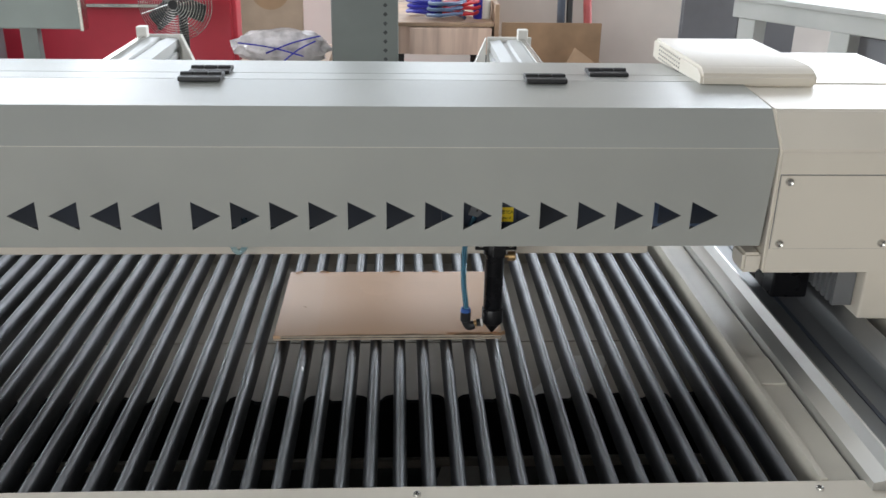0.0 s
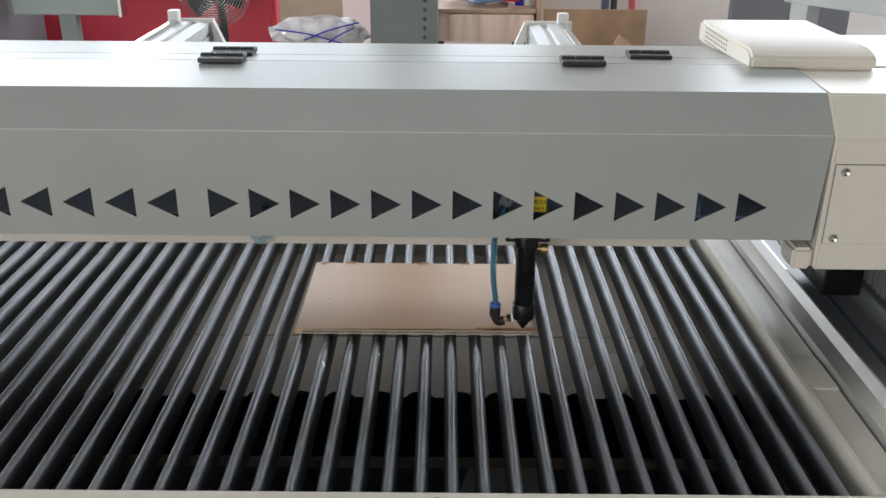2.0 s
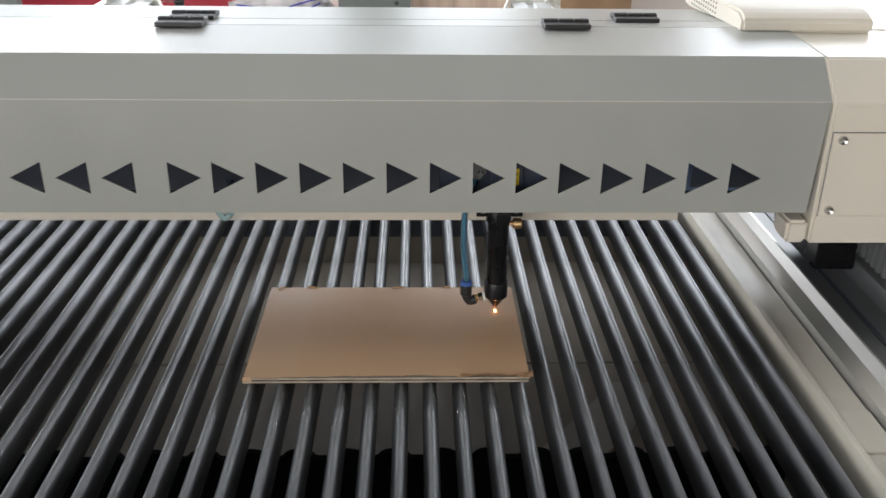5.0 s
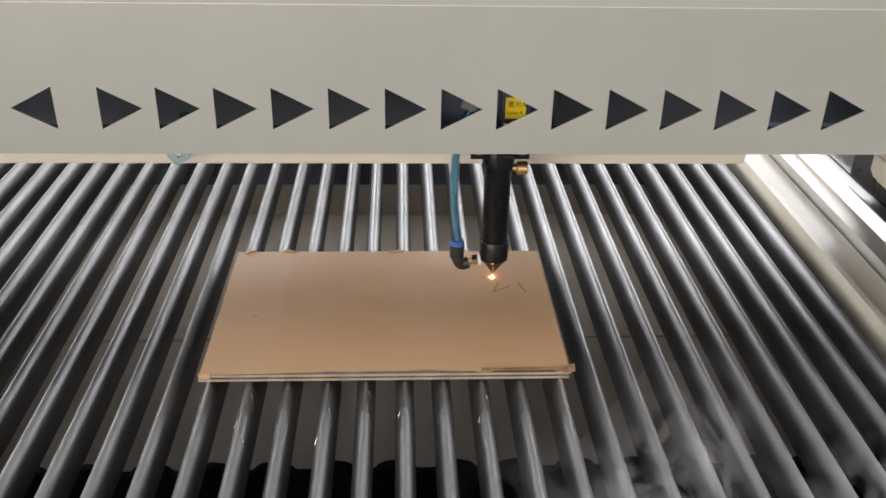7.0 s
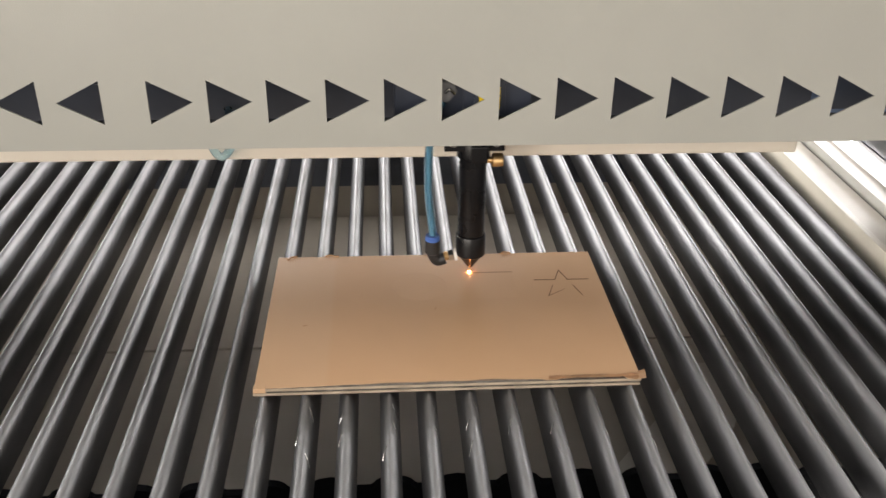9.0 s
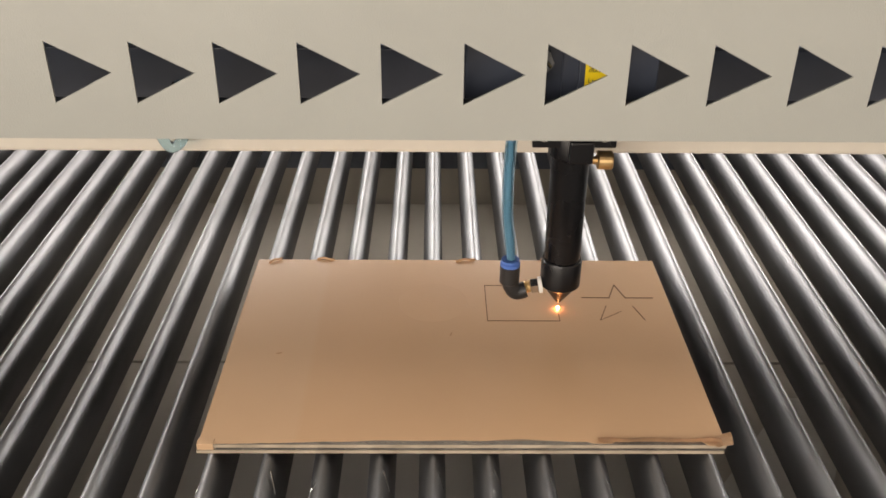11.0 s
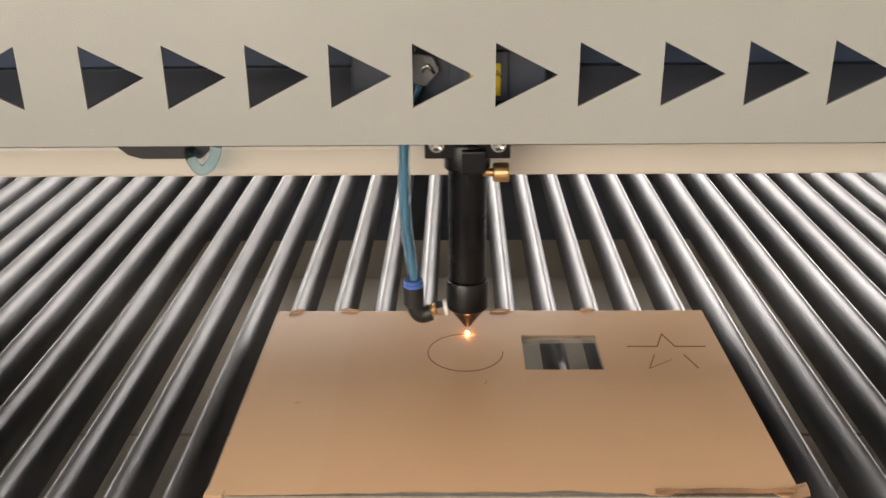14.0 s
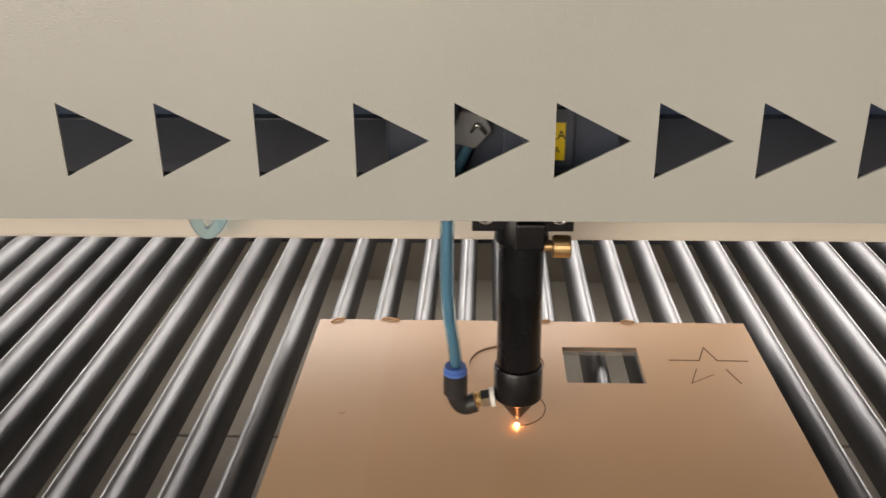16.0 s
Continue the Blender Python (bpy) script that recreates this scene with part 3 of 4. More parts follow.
# ---- the laser head ----
def build_head():
    head = thing("laser_torch", "black laser cutting torch with blue air hose and brass knob", "laser torch", pose(HX[0][1], GY[0][1], Z0))
    ax, ay = HEADX, HEADY
    at = lambda z: pose(ax, ay, z)
    part("lens_tube", lathe([(0.0125, 0.046), (0.0133, 0.047), (0.0133, 0.155), (0.0125, 0.156)], at(0), 40), BLACK, head, "black lens tube", smooth=True)
    part("nozzle_collar", lathe([(0.0135, 0.0225), (0.0150, 0.0240), (0.0150, 0.0445), (0.0142, 0.0458), (0.0128, 0.0462)], at(0), 40), BLACK, head, "black knurled collar", smooth=True)
    part("nozzle", lathe([(0.0012, 0.0074), (0.0024, 0.0074), (0.0030, 0.0084), (0.0128, 0.0224), (0.0135, 0.0226), (0.010, 0.0228)], at(0), 40), BLACK, head, "black conical nozzle", smooth=True)
    part("nozzle_tip", lathe([(0.0008, 0.0068), (0.0018, 0.0068), (0.0020, 0.0080), (0.0017, 0.0086)], at(0), 24), BRASS, head, "brass nozzle tip", smooth=True)
    # clamp with the locking knob
    clamp = part("clamp", lathe([(0.0142, 0.128), (0.0158, 0.1295), (0.0158, 0.146), (0.0148, 0.148), (0.013, 0.148)], at(0), 36), BLACK, head, "black clamp ring", smooth=True)
    part("clamp_ear", box(ax - 0.004, ax + 0.012, ay - 0.021, ay - 0.010, 0.130, 0.146, 0.0015), BLACK, clamp)
    part("knob_stem", lathe([(0.0028, 0.0), (0.0028, 0.012)], pose(ax + 0.010, ay - 0.006, KNOBZ, 0, 90), 16), BRASS, clamp, smooth=True)
    knob = lathe([(0.0056, 0.0), (0.0066, 0.0008), (0.0066, 0.0098), (0.0058, 0.0108), (0.0, 0.0108)], pose(ax + 0.0172, ay - 0.006, KNOBZ, 0, 90), 22)
    part("brass_knob", knob, BRASS, head, "knurled brass thumb knob")
    # flange and its screws, then the carriage behind the cover
    flange = part("flange", box(ax - 0.0285, ax + 0.0285, ay - 0.006, ay + 0.018, 0.147, 0.1555, 0.001), BLACK, head, "black mounting flange")
    part("flange_plate", box(ax - 0.0285, ax + 0.0285, ay - 0.0125, ay - 0.006, 0.1385, 0.158, 0.001), BLACK, flange)
    for s in (-1, 1):
        screw(flange, pose(ax + s * 0.0205, ay - 0.0127, 0.1480, 90), 0.0040)
        part("washer", lathe([(0.0, -0.0006), (0.0049, -0.0006), (0.0049, 0.0004), (0.0, 0.0004)], pose(ax + s * 0.0205, ay - 0.0128, 0.1480, 90), 18), STEEL, flange, smooth=True)
    carriage = part("carriage", box(ax - 0.036, ax + 0.036, ay - 0.010, ay + 0.030, 0.156, 0.235, 0.003), INNER2, head, "dark navy carriage block")
    part("carriage_plate", box(ax - 0.012, ax + 0.05, ay - 0.013, ay - 0.010, 0.17, 0.222, 0.001), INNER2, carriage)
    label = part("warning_label", box(ax + LABX, ax + LABX + 0.0190, ay + LABY - 0.0006, ay + LABY, LABZ, LABZ + 0.0205, 0.0), YELLOW, head, "yellow laser label")
    part("label_block", box(ax + LABX - 0.004, ax + LABX + 0.024, ay + LABY + 0.0002, ay - 0.0135, LABZ - 0.004, LABZ + 0.028, 0.001), INNER2, carriage)
    for body, size, dz, dx in (("Laser A", 0.0046, 0.0042, 0.0020), ("\u6fc0\u5149A", 0.0066, 0.0118, 0.0016)):
        cu = bpy.data.curves.new("label_text", "FONT")
        cu.body, cu.size = body, size
        cu.extrude = 0.0001
        cu.materials.append(INK)
        tx = new("label_text", cu)
        tx.parent = label
        tx.matrix_basis = pose(ax + LABX + dx, ay + LABY - 0.0008, LABZ + dz, 90)
    # mirror mount seen through the cut-outs beside the label
    mount = part("mirror_mount", extrude_y([(ax - 0.040, TZ - 0.009), (ax - 0.027, TZ - 0.013), (ax - 0.018, TZ - 0.003), (ax - 0.022, TZ + 0.006), (ax - 0.034, TZ + 0.008)], ay - 0.020, ay - 0.0135, 0.0008), RAIL, carriage, "grey slanting mirror mount")
    part("mirror_clip", tube([(ax - 0.029, ay - 0.0212, TZ - 0.003), (ax - 0.0255, ay - 0.0225, TZ + 0.001), (ax - 0.021, ay - 0.0212, TZ - 0.004)], 0.0011, 8, 6), STEEL, mount, "bright wire clip", smooth=True)
    screw(carriage, pose(ax + 0.001, ay - 0.0145, TZ - 0.024, 90), 0.0036)
    part("mount_arm", box(ax - 0.075, ax - 0.034, ay - 0.010, ay + 0.0, TZ - 0.03, TZ + 0.026, 0.002), INNER2, carriage)
    # push-in elbow, collar and hose
    ex = ax - 0.0385
    ez = FITZ
    elbow = part("elbow_fitting", tube([(ex, ay - 0.006, ez + 0.021), (ex, ay - 0.006, ez + 0.008), (ex + 0.0015, ay - 0.006, ez + 0.001), (ex + 0.0055, ay - 0.006, ez - 0.0040), (ex + 0.0125, ay - 0.0055, ez - 0.0022)], 0.0062, 16, 8), BLACKPLASTIC, head, "black push-in elbow", smooth=True)
    part("elbow_socket", lathe([(0.0062, 0.004), (0.0074, 0.005), (0.0074, 0.0185), (0.0066, 0.0192)], pose(ex, ay - 0.006, ez), 24), BLACKPLASTIC, elbow, smooth=True)
    part("release_collar", lathe([(0.0045, 0.0188), (0.0074, 0.0190), (0.0074, 0.0213), (0.0066, 0.0218), (0.0066, 0.0240), (0.0045, 0.0240)], pose(ex, ay - 0.006, ez), 24), BLUEPLASTIC, head, "blue release collar", smooth=True)
    part("hex_nut", lathe([(0.0040, 0), (0.0058, 0.0004), (0.0058, 0.0054), (0.0040, 0.0058)], pose(ax - 0.0225, ay - 0.005, ez, 0, 80), 6), STEEL, head, "nickel hex nut")
    part("thread", lathe([(0.0042, 0), (0.0048, 0.001), (0.0042, 0.002), (0.0048, 0.003), (0.0042, 0.004)], pose(ax - 0.0268, ay - 0.005, ez - 0.0008, 0, 80), 18), BRASS, head, smooth=True)
    part("sealing_ring", lathe([(0.0030, 0), (0.0062, 0.0002), (0.0062, 0.0028), (0.0030, 0.003)], pose(ax - 0.0168, ay - 0.005, ez + 0.001, 0, 80), 24), WHITEPLASTIC, head, "white sealing ring", smooth=True)
    part("air_hose", tube([(ex, ay - 0.006, ez + 0.012), (ex, ay - 0.006, ez + 0.030), (ex - 0.0035, ay - 0.006, ez + 0.060), (ex - 0.0045, ay - 0.008, ez + 0.095), (ex - 0.002, ay - 0.010, ez + 0.135), (ex + 0.008, ay - 0.012, ez + 0.165)], 0.0041, 16, 8), HOSE, head, "blue clear air hose", smooth=True)
    part("hose_bore", tube([(ex, ay - 0.006, ez + 0.014), (ex, ay - 0.006, ez + 0.030), (ex - 0.0035, ay - 0.006, ez + 0.060), (ex - 0.0045, ay - 0.008, ez + 0.095), (ex - 0.002, ay - 0.010, ez + 0.135), (ex + 0.008, ay - 0.012, ez + 0.165)], 0.0024, 12, 8), BLUEHOSE, head, smooth=True)
    return head


# ---- the sheet being cut ----
SQ = (0.0219, 0.0761, 0.1342, 0.1834)
CIRC = (-0.0190, 0.1585, 0.0266)
RING = (-0.0165, 0.1028, 0.0216)
STAR = dict(R=(0.1520, 0.1660), T=(0.1250, 0.1848), L=(0.0970, 0.1662), BL=(0.1068, 0.1355), BR=(0.1402, 0.1358))


def cross(a, b, c, d):
    (x1, y1), (x2, y2), (x3, y3), (x4, y4) = STAR[a], STAR[b], STAR[c], STAR[d]
    q = (x1 - x2) * (y3 - y4) - (y1 - y2) * (x3 - x4)
    u, v = x1 * y2 - y1 * x2, x3 * y4 - y3 * x4
    return ((u * (x3 - x4) - (x1 - x2) * v) / q, (u * (y3 - y4) - (y1 - y2) * v) / q)


STARLINE = [STAR["R"], cross("R", "BL", "T", "BR"), STAR["BR"], cross("L", "BR", "R", "BL"), STAR["BL"], cross("T", "BL", "L", "BR"), STAR["L"],
            cross("L", "R", "T", "BL"), STAR["T"], cross("L", "R", "T", "BR"), STAR["R"]]
STARTIMES = [4.70, 5.02, 5.30, 5.60, 5.95, 6.25, 6.55, 7.36, 7.76, 7.95, 8.20]
SQLINE = [(SQ[1], SQ[3]), (SQ[0], SQ[3]), (SQ[0], SQ[2]), (SQ[1], SQ[2]), (SQ[1], SQ[3])]
SQTIMES = [8.38, 9.16, 9.95, 10.75, 11.50]
ring_at = lambda c, a: (c[0] + c[2] * math.cos(radians(a)), c[1] + c[2] * math.sin(radians(a)))
CIRCTIMES = (12.10, 14.60)
RINGTIMES = (15.02, 17.05)
THICK = 0.0068


def stroke(parent, a, b, t, width=0.0007):
    """A burnt line that comes up through the paper as the beam passes."""
    d = math.hypot(b[0] - a[0], b[1] - a[1])
    bm = box(-d / 2 - width * 0.3, d / 2 + width * 0.3, -width / 2, width / 2, -0.0003, 0.0)
    ob = part("burnt_line", bm, CHAR, parent)
    ang = math.degrees(math.atan2(b[1] - a[1], b[0] - a[0]))
    mid = ((a[0] + b[0]) / 2, (a[1] + b[1]) / 2)
    STROKES.append((ob, mid, ang, t))
    return ob


STROKES = []


def split_line(line, times, n):
    out = []
    for (a, b), (s, e) in zip(zip(line, line[1:]), zip(times, times[1:])):
        for i in range(n):
            p = (a[0] + (b[0] - a[0]) * i / n, a[1] + (b[1] - a[1]) * i / n)
            q = (a[0] + (b[0] - a[0]) * (i + 1) / n, a[1] + (b[1] - a[1]) * (i + 1) / n)
            out.append((p, q, s + (e - s) * (i + 1) / n))
    return out


def build_sheet():
    sheet = thing("acrylic_sheet", "clear acrylic sheet under brown kraft paper with shapes being cut", "acrylic sheet", pose(0, 0, Z0, 0, 0, SHEETROT))
    w, d = SHEETW, SHEETD
    sq = rect(*SQ)
    circ = [ring_at(CIRC, a) for a in range(0, 360, 9)]
    # torn front edge of the paper
    front = []
    n = 60
    for i in range(n + 1):
        u = i / n
        tear = 0.0006 * noise.noise((u * 40, 3, 0)) + 0.0003
        if u > 0.08:
            tear += min(1, (u - 0.08) * 4) * 0.0042 * (0.75 + 0.5 * noise.noise((u * 9, 0, 1)))
        if 0.735 < u < 0.79:
            tear = 0.0008 + 0.0015 * noise.noise((u * 160, 0, 5))
        if u > 0.965:
            tear = -0.0012
        front.append((-w / 2 + w * u, tear))
    back = []
    for i in range(40, -1, -1):
        u = i / 40
        back.append((-w / 2 + w * u, d - 0.0006 - 0.0006 * abs(noise.noise((u * 26, 8, 2)))))
    outer = front + back
    paper = part("kraft_paper", sheet_with_holes(outer, [sq, circ], lambda u, v: (u, v, 0.0), (0, 0, -0.0003)), PAPER, sheet, "brown kraft paper, torn along one edge")
    # curled scraps of paper
    for u, v, r, s in ((0.008, d - 0.002, 12, 0.008), (-0.108, d - 0.001, -4, 0.007), (-0.149, d - 0.003, 35, 0.006), (0.075, d - 0.001, 3, 0.005)):
        part("paper_flap", tube([(-s, 0, 0.0004), (-s * 0.3, 0.0006, 0.0014), (s * 0.4, -0.0004, 0.0012), (s, 0.0005, 0.0004)], 0.0009, 6, 4), PAPEREDGE, paper, m=pose(u, v, 0, 0, 0, r))
    curl = bmesh.new()
    rows = []
    for i in range(13):
        x = 0.084 + i * 0.0064
        rows.append([curl.verts.new((x, 0.0055 - 0.0045 * k / 3 + 0.0009 * noise.noise((i * 0.8, k, 0)), 0.0002 + 0.0035 * math.sin(k * 0.9) * (0.6 + 0.5 * noise.noise((i * 0.5, 4, 0))))) for k in range(4)])
    for p, q in zip(rows, rows[1:]):
        for k in range(3):
            curl.faces.new((p[k], q[k], q[k + 1], p[k + 1]))
    bmesh.ops.solidify(curl, geom=curl.faces[:], thickness=0.0003)
    part("paper_curl", curl, PAPEREDGE, paper)
    # tan tape folded over one front corner, torn scrap sticking out at the other
    tape = box(-w / 2 - 0.0008, -w / 2 + 0.0095, -0.0012, 0.004, -THICK - 0.0004, 0.0007, 0.0004)
    for v in tape.verts:
        v.co.x += 0.0006 * noise.noise(v.co * 400)
        v.co.y += 0.0005 * noise.noise(v.co * 300 + Vector((5, 0, 0)))
    part("paper_tape", tape, PAPER, paper, "tan paper folded over the corner")
    scrap = bmesh.new()
    rows = []
    for i in range(6):
        u = i / 5
        rows.append([scrap.verts.new((w / 2 - 0.007 + 0.0115 * u, 0.006 - 0.009 * k / 3 + 0.003 * u + 0.0012 * noise.noise((u * 5, k * 1.3, 2)), 0.0004 + 0.0024 * u * math.sin(1 + k * 0.8) + 0.0008 * noise.noise((u * 4, k, 7)))) for k in range(4)])
    for p, q in zip(rows, rows[1:]):
        for k in range(3):
            scrap.faces.new((p[k], q[k], q[k + 1], p[k + 1]))
    bmesh.ops.solidify(scrap, geom=scrap.faces[:], thickness=0.0003)
    part("paper_scrap", scrap, PAPER, paper, "torn paper scrap at the corner")
    for z0, z1, sh in ((-0.0034, -0.0004, 0.0), (-THICK, -0.0038, 0.0012)):
        part("acrylic_layer", sheet_with_holes([(-w / 2 - sh, -sh), (w / 2 - sh, -sh), (w / 2 - sh, d - sh), (-w / 2 - sh, d - sh)], [sq, circ], lambda u, v: (u, v, z1), (0, 0, z0 - z1)), ACRYLIC, sheet, "clear acrylic layer")
        part("acrylic_edge", box(-w / 2 - sh, w / 2 - sh, -sh - 0.0006, -sh, z0 + 0.0006, z1 - 0.0003), ACREDGE, sheet, "frosted sawn edge")
    part("lower_paper", sheet_with_holes([(-w / 2 + 0.002, 0.007), (w / 2 - 0.002, 0.007), (w / 2 - 0.002, d - 0.002), (-w / 2 + 0.002, d - 0.002)], [sq, circ], lambda u, v: (u, v, -0.0034), (0, 0, -0.0004)), PAPEREDGE, sheet)
    # small marks
    for u, v, r in ((-0.1275, 0.093, 15), (-0.0055, 0.117, 70)):
        part("scuff", box(-0.002, 0.002, -0.0004, 0.0004, 0.0, 0.0003), PAPEREDGE, paper, m=pose(u, v, 0, 0, 0, r))
    widths = (0, 0.0007, 0, 0.0003, 0.0007, 0, 0.0010, 0.0009, 0.0009, 0.0010)
    for k, (a, b, t) in enumerate(split_line(STARLINE, STARTIMES, 3)):
        if widths[k // 3]:
            stroke(sheet, a, b, t, widths[k // 3])
    k = 26
    span = RINGTIMES[1] - RINGTIMES[0]
    for i in range(k):
        t = RINGTIMES[0] + span * (i + 1) / k
        if t < 16.05:
            stroke(sheet, ring_at(RING, 90 - 360 * i / k), ring_at(RING, 90 - 360 * (i + 1) / k), t)
    return sheet


def build_square_piece():
    cx, cy = (SQ[0] + SQ[1]) / 2, (SQ[2] + SQ[3]) / 2
    piece = thing("square_offcut", "square of paper-faced acrylic that drops out of the sheet", "offcut", pose(cx, cy, Z0))
    hw, hd = (SQ[1] - SQ[0]) / 2, (SQ[3] - SQ[2]) / 2
    part("offcut_paper", box(-hw, hw, -hd, hd, -0.0003, 0.0), PAPER, piece)
    part("offcut_acrylic", box(-hw, hw, -hd, hd, -THICK, -0.0004), ACRYLIC, piece)
    for a, b, t in split_line([(x - cx, y - cy) for x, y in SQLINE], SQTIMES, 5):
        stroke(piece, a, b, t, 0.0006)
    return piece


def build_round_piece():
    piece = thing("round_offcut", "disc of paper-faced acrylic that drops out of the sheet", "offcut", pose(CIRC[0], CIRC[1], Z0))
    r = CIRC[2] - 0.00005
    ring = lambda rr: [(rr * math.cos(radians(a)), rr * math.sin(radians(a))) for a in range(0, 360, 9)]
    part("offcut_paper", sheet_with_holes(ring(r), [], lambda u, v: (u, v, 0.0), (0, 0, -0.0003)), PAPER, piece)
    part("offcut_acrylic", sheet_with_holes(ring(r), [], lambda u, v: (u, v, -0.0004), (0, 0, -THICK + 0.0004)), ACRYLIC, piece)
    n = 28
    for i in range(n):
        a0, a1 = -360 * i / n, -360 * (i + 1) / n
        stroke(piece, ring_at((0, 0, r), a0), ring_at((0, 0, r), a1), CIRCTIMES[0] + (CIRCTIMES[1] - CIRCTIMES[0]) * (i + 1) / n, 0.0006)
    return piece


# ---- things behind the machine ----
def build_background():
    cab = thing("red_cabinet", "red painted steel tool cabinet", "cabinet", pose(-1.19, 3.05, 0))
    part("body", box(-0.52, 0.52, -0.25, 0.25, 0.06, 1.04, 0.01), RED, cab)
    part("plinth", box(-0.5, 0.5, -0.23, 0.23, 0, 0.06), BLACKPLASTIC, cab)
    part("cabinet_top", box(-0.53, 0.53, -0.26, 0.26, 1.04, 1.06, 0.004), BLACKPLASTIC, cab, "black worktop")
    for i in range(3):
        drawer = part("drawer", box(-0.5, 0.5, -0.262, -0.245, 0.1 + 0.31 * i, 0.385 + 0.31 * i, 0.006), RED, cab)
        part("handle", box(-0.35, 0.35, -0.275, -0.262, 0.35 + 0.31 * i, 0.365 + 0.31 * i, 0.003), STEEL, drawer)
    for x, w, h in ((-1.0, 0.34, 0.20), (-0.78, 0.16, 0.14)):
        t = thing("tool_case", "dark plastic tool case with pale label on a cabinet", "tool case", pose(x, 3.0, 1.06))
        part("case", box(-w / 2, w / 2, -0.1, 0.1, 0, h, 0.01), BLACKPLASTIC, t)
        part("label", box(-w / 4, w / 6, -0.1025, -0.1, 0.02, 0.05), WHITEPLASTIC, t)
    red = thing("red_cabinet", "second red painted steel cabinet standing beside the fan", "cabinet", pose(-2.2, 2.95, 0))
    part("body", box(-0.5, 0.5, -0.25, 0.25, 0.0, 0.98, 0.01), RED, red)
    part("door", box(-0.46, 0.46, -0.262, -0.25, 0.05, 0.93, 0.005), RED, red)
    panel = thing("standing_panel", "grey-green metal panel on a stand", "panel", pose(-1.30, 2.2, 0))
    part("panel_sheet", box(-0.19, 0.19, -0.02, 0.02, 0.975, 1.7, 0.006), POSTPAINT2, panel)
    part("panel_trim", box(0.185, 0.198, -0.03, 0.03, 0.97, 1.7, 0.003), STEEL, panel)
    part("stand", box(-0.03, 0.03, -0.02, 0.02, 0.02, 0.98), POSTPAINT, panel)
    part("foot", box(-0.2, 0.2, -0.15, 0.15, 0, 0.02), POSTPAINT, panel)
    dark = thing("switch_cabinet", "dark blue-grey steel switch cabinet", "cabinet", pose(-1.72, 2.3, 0))
    part("body", box(-0.24, 0.2, -0.2, 0.2, 0, 1.6, 0.008), LOCKER, dark)
    part("door", box(-0.2, 0.17, -0.212, -0.2, 0.05, 1.55, 0.004), LOCKER, dark)
    # fan
    fan = thing("pedestal_fan", "dark pedestal fan with round wire guard", "fan", pose(-0.835, 2.45, 0))
    fz = 1.035
    for k in range(13):
        r = 0.02 + 0.0098 * k
        ring = [(r * math.cos(a), -0.06 + 0.05 * (r / 0.15) ** 2, fz + r * math.sin(a)) for a in [2 * math.pi * i / 36 for i in range(37)]]
        part("guard_ring", tube(ring, 0.0018, 5, 1), STEEL, fan)
    for k in range(10):
        a = 2 * math.pi * k / 10
        part("guard_spoke", tube([(0.02 * math.cos(a), -0.061, fz + 0.02 * math.sin(a)), (0.137 * math.cos(a + 0.3), -0.018, fz + 0.137 * math.sin(a + 0.3))], 0.0018, 5, 1), STEEL, fan)
    for k in range(3):
        a = 120 * k + 20
        part("blade", box(0.02, 0.115, -0.003, 0.003, -0.04, 0.04, 0.002), BLACKPLASTIC, fan, m=pose(0, -0.01, fz, 0, a, 0) @ pose(0, 0, 0, 25, 0, 0))
    part("motor", lathe([(0.025, -0.02), (0.045, 0.0), (0.045, 0.10), (0.025, 0.13)], pose(0, 0, fz, -90), 20), BLACKPLASTIC, fan, smooth=True)
    part("pole", lathe([(0.018, 0.03), (0.018, fz - 0.05)], pose(0.0, 0.09, 0), 14), BLACKPLASTIC, fan, smooth=True)
    part("base", lathe([(0.2, 0), (0.2, 0.02), (0.03, 0.04), (0, 0.04)], pose(0, 0.09, 0), 28), BLACKPLASTIC, fan, smooth=True)
    # packing board and wrapped bundle
    stand = thing("packing_crate", "pale wooden crate standing behind the cutter", "crate", pose(-0.48, 2.85, 0))
    part("crate_body", box(-0.17, 0.2, -0.2, 0.25, 0, 0.77, 0.004), CARDPALE, stand)
    board = thing("packing_board", "pale brown board with a round printed mark", "board", pose(-0.478, 2.63, 0.85, -6, 0, 1))
    part("board_sheet", box(-0.145, 0.105, -0.008, 0.008, 0, 0.62, 0.003), CARDPALE, board)
    part("printed_round", lathe([(0.0, 0.0), (0.078, 0.0), (0.078, 0.001), (0, 0.001)], pose(-0.025, -0.0085, 0.215, 90), 36), CARD, board)
    bundle = thing("wrapped_bundle", "bundle in crumpled clear plastic film with blue straps", "bundle", pose(-0.468, 2.62, 0.77))
    bm = bmesh.new()
    bmesh.ops.create_icosphere(bm, subdivisions=4, radius=1)
    for v in bm.verts:
        s = 1 + 0.16 * noise.noise(v.co * 3.2) + 0.09 * noise.noise(v.co * 8)
        v.co = Vector((v.co.x * 0.195, v.co.y * 0.07, v.co.z * 0.075)) * s
        v.co.z = max(v.co.z, -0.07) + 0.07
    part("film", bm, FILMWHITE, bundle, "crumpled clear film", smooth=True)
    for a, b in (((-0.05, -0.085, 0.06), (0.17, -0.08, 0.13)), ((0.02, -0.085, 0.03), (0.15, -0.085, 0.11)), ((-0.16, -0.08, 0.10), (0.1, -0.09, 0.05))):
        part("strap", tube([a, ((a[0] + b[0]) / 2, a[1] - 0.012, (a[2] + b[2]) / 2 + 0.01), b], 0.0032, 6, 6), BLUECABLE, bundle)
    # perforated column
    post = thing("steel_column", "grey-green square steel column with a row of holes", "column", pose(-0.119, 2.6, 0))
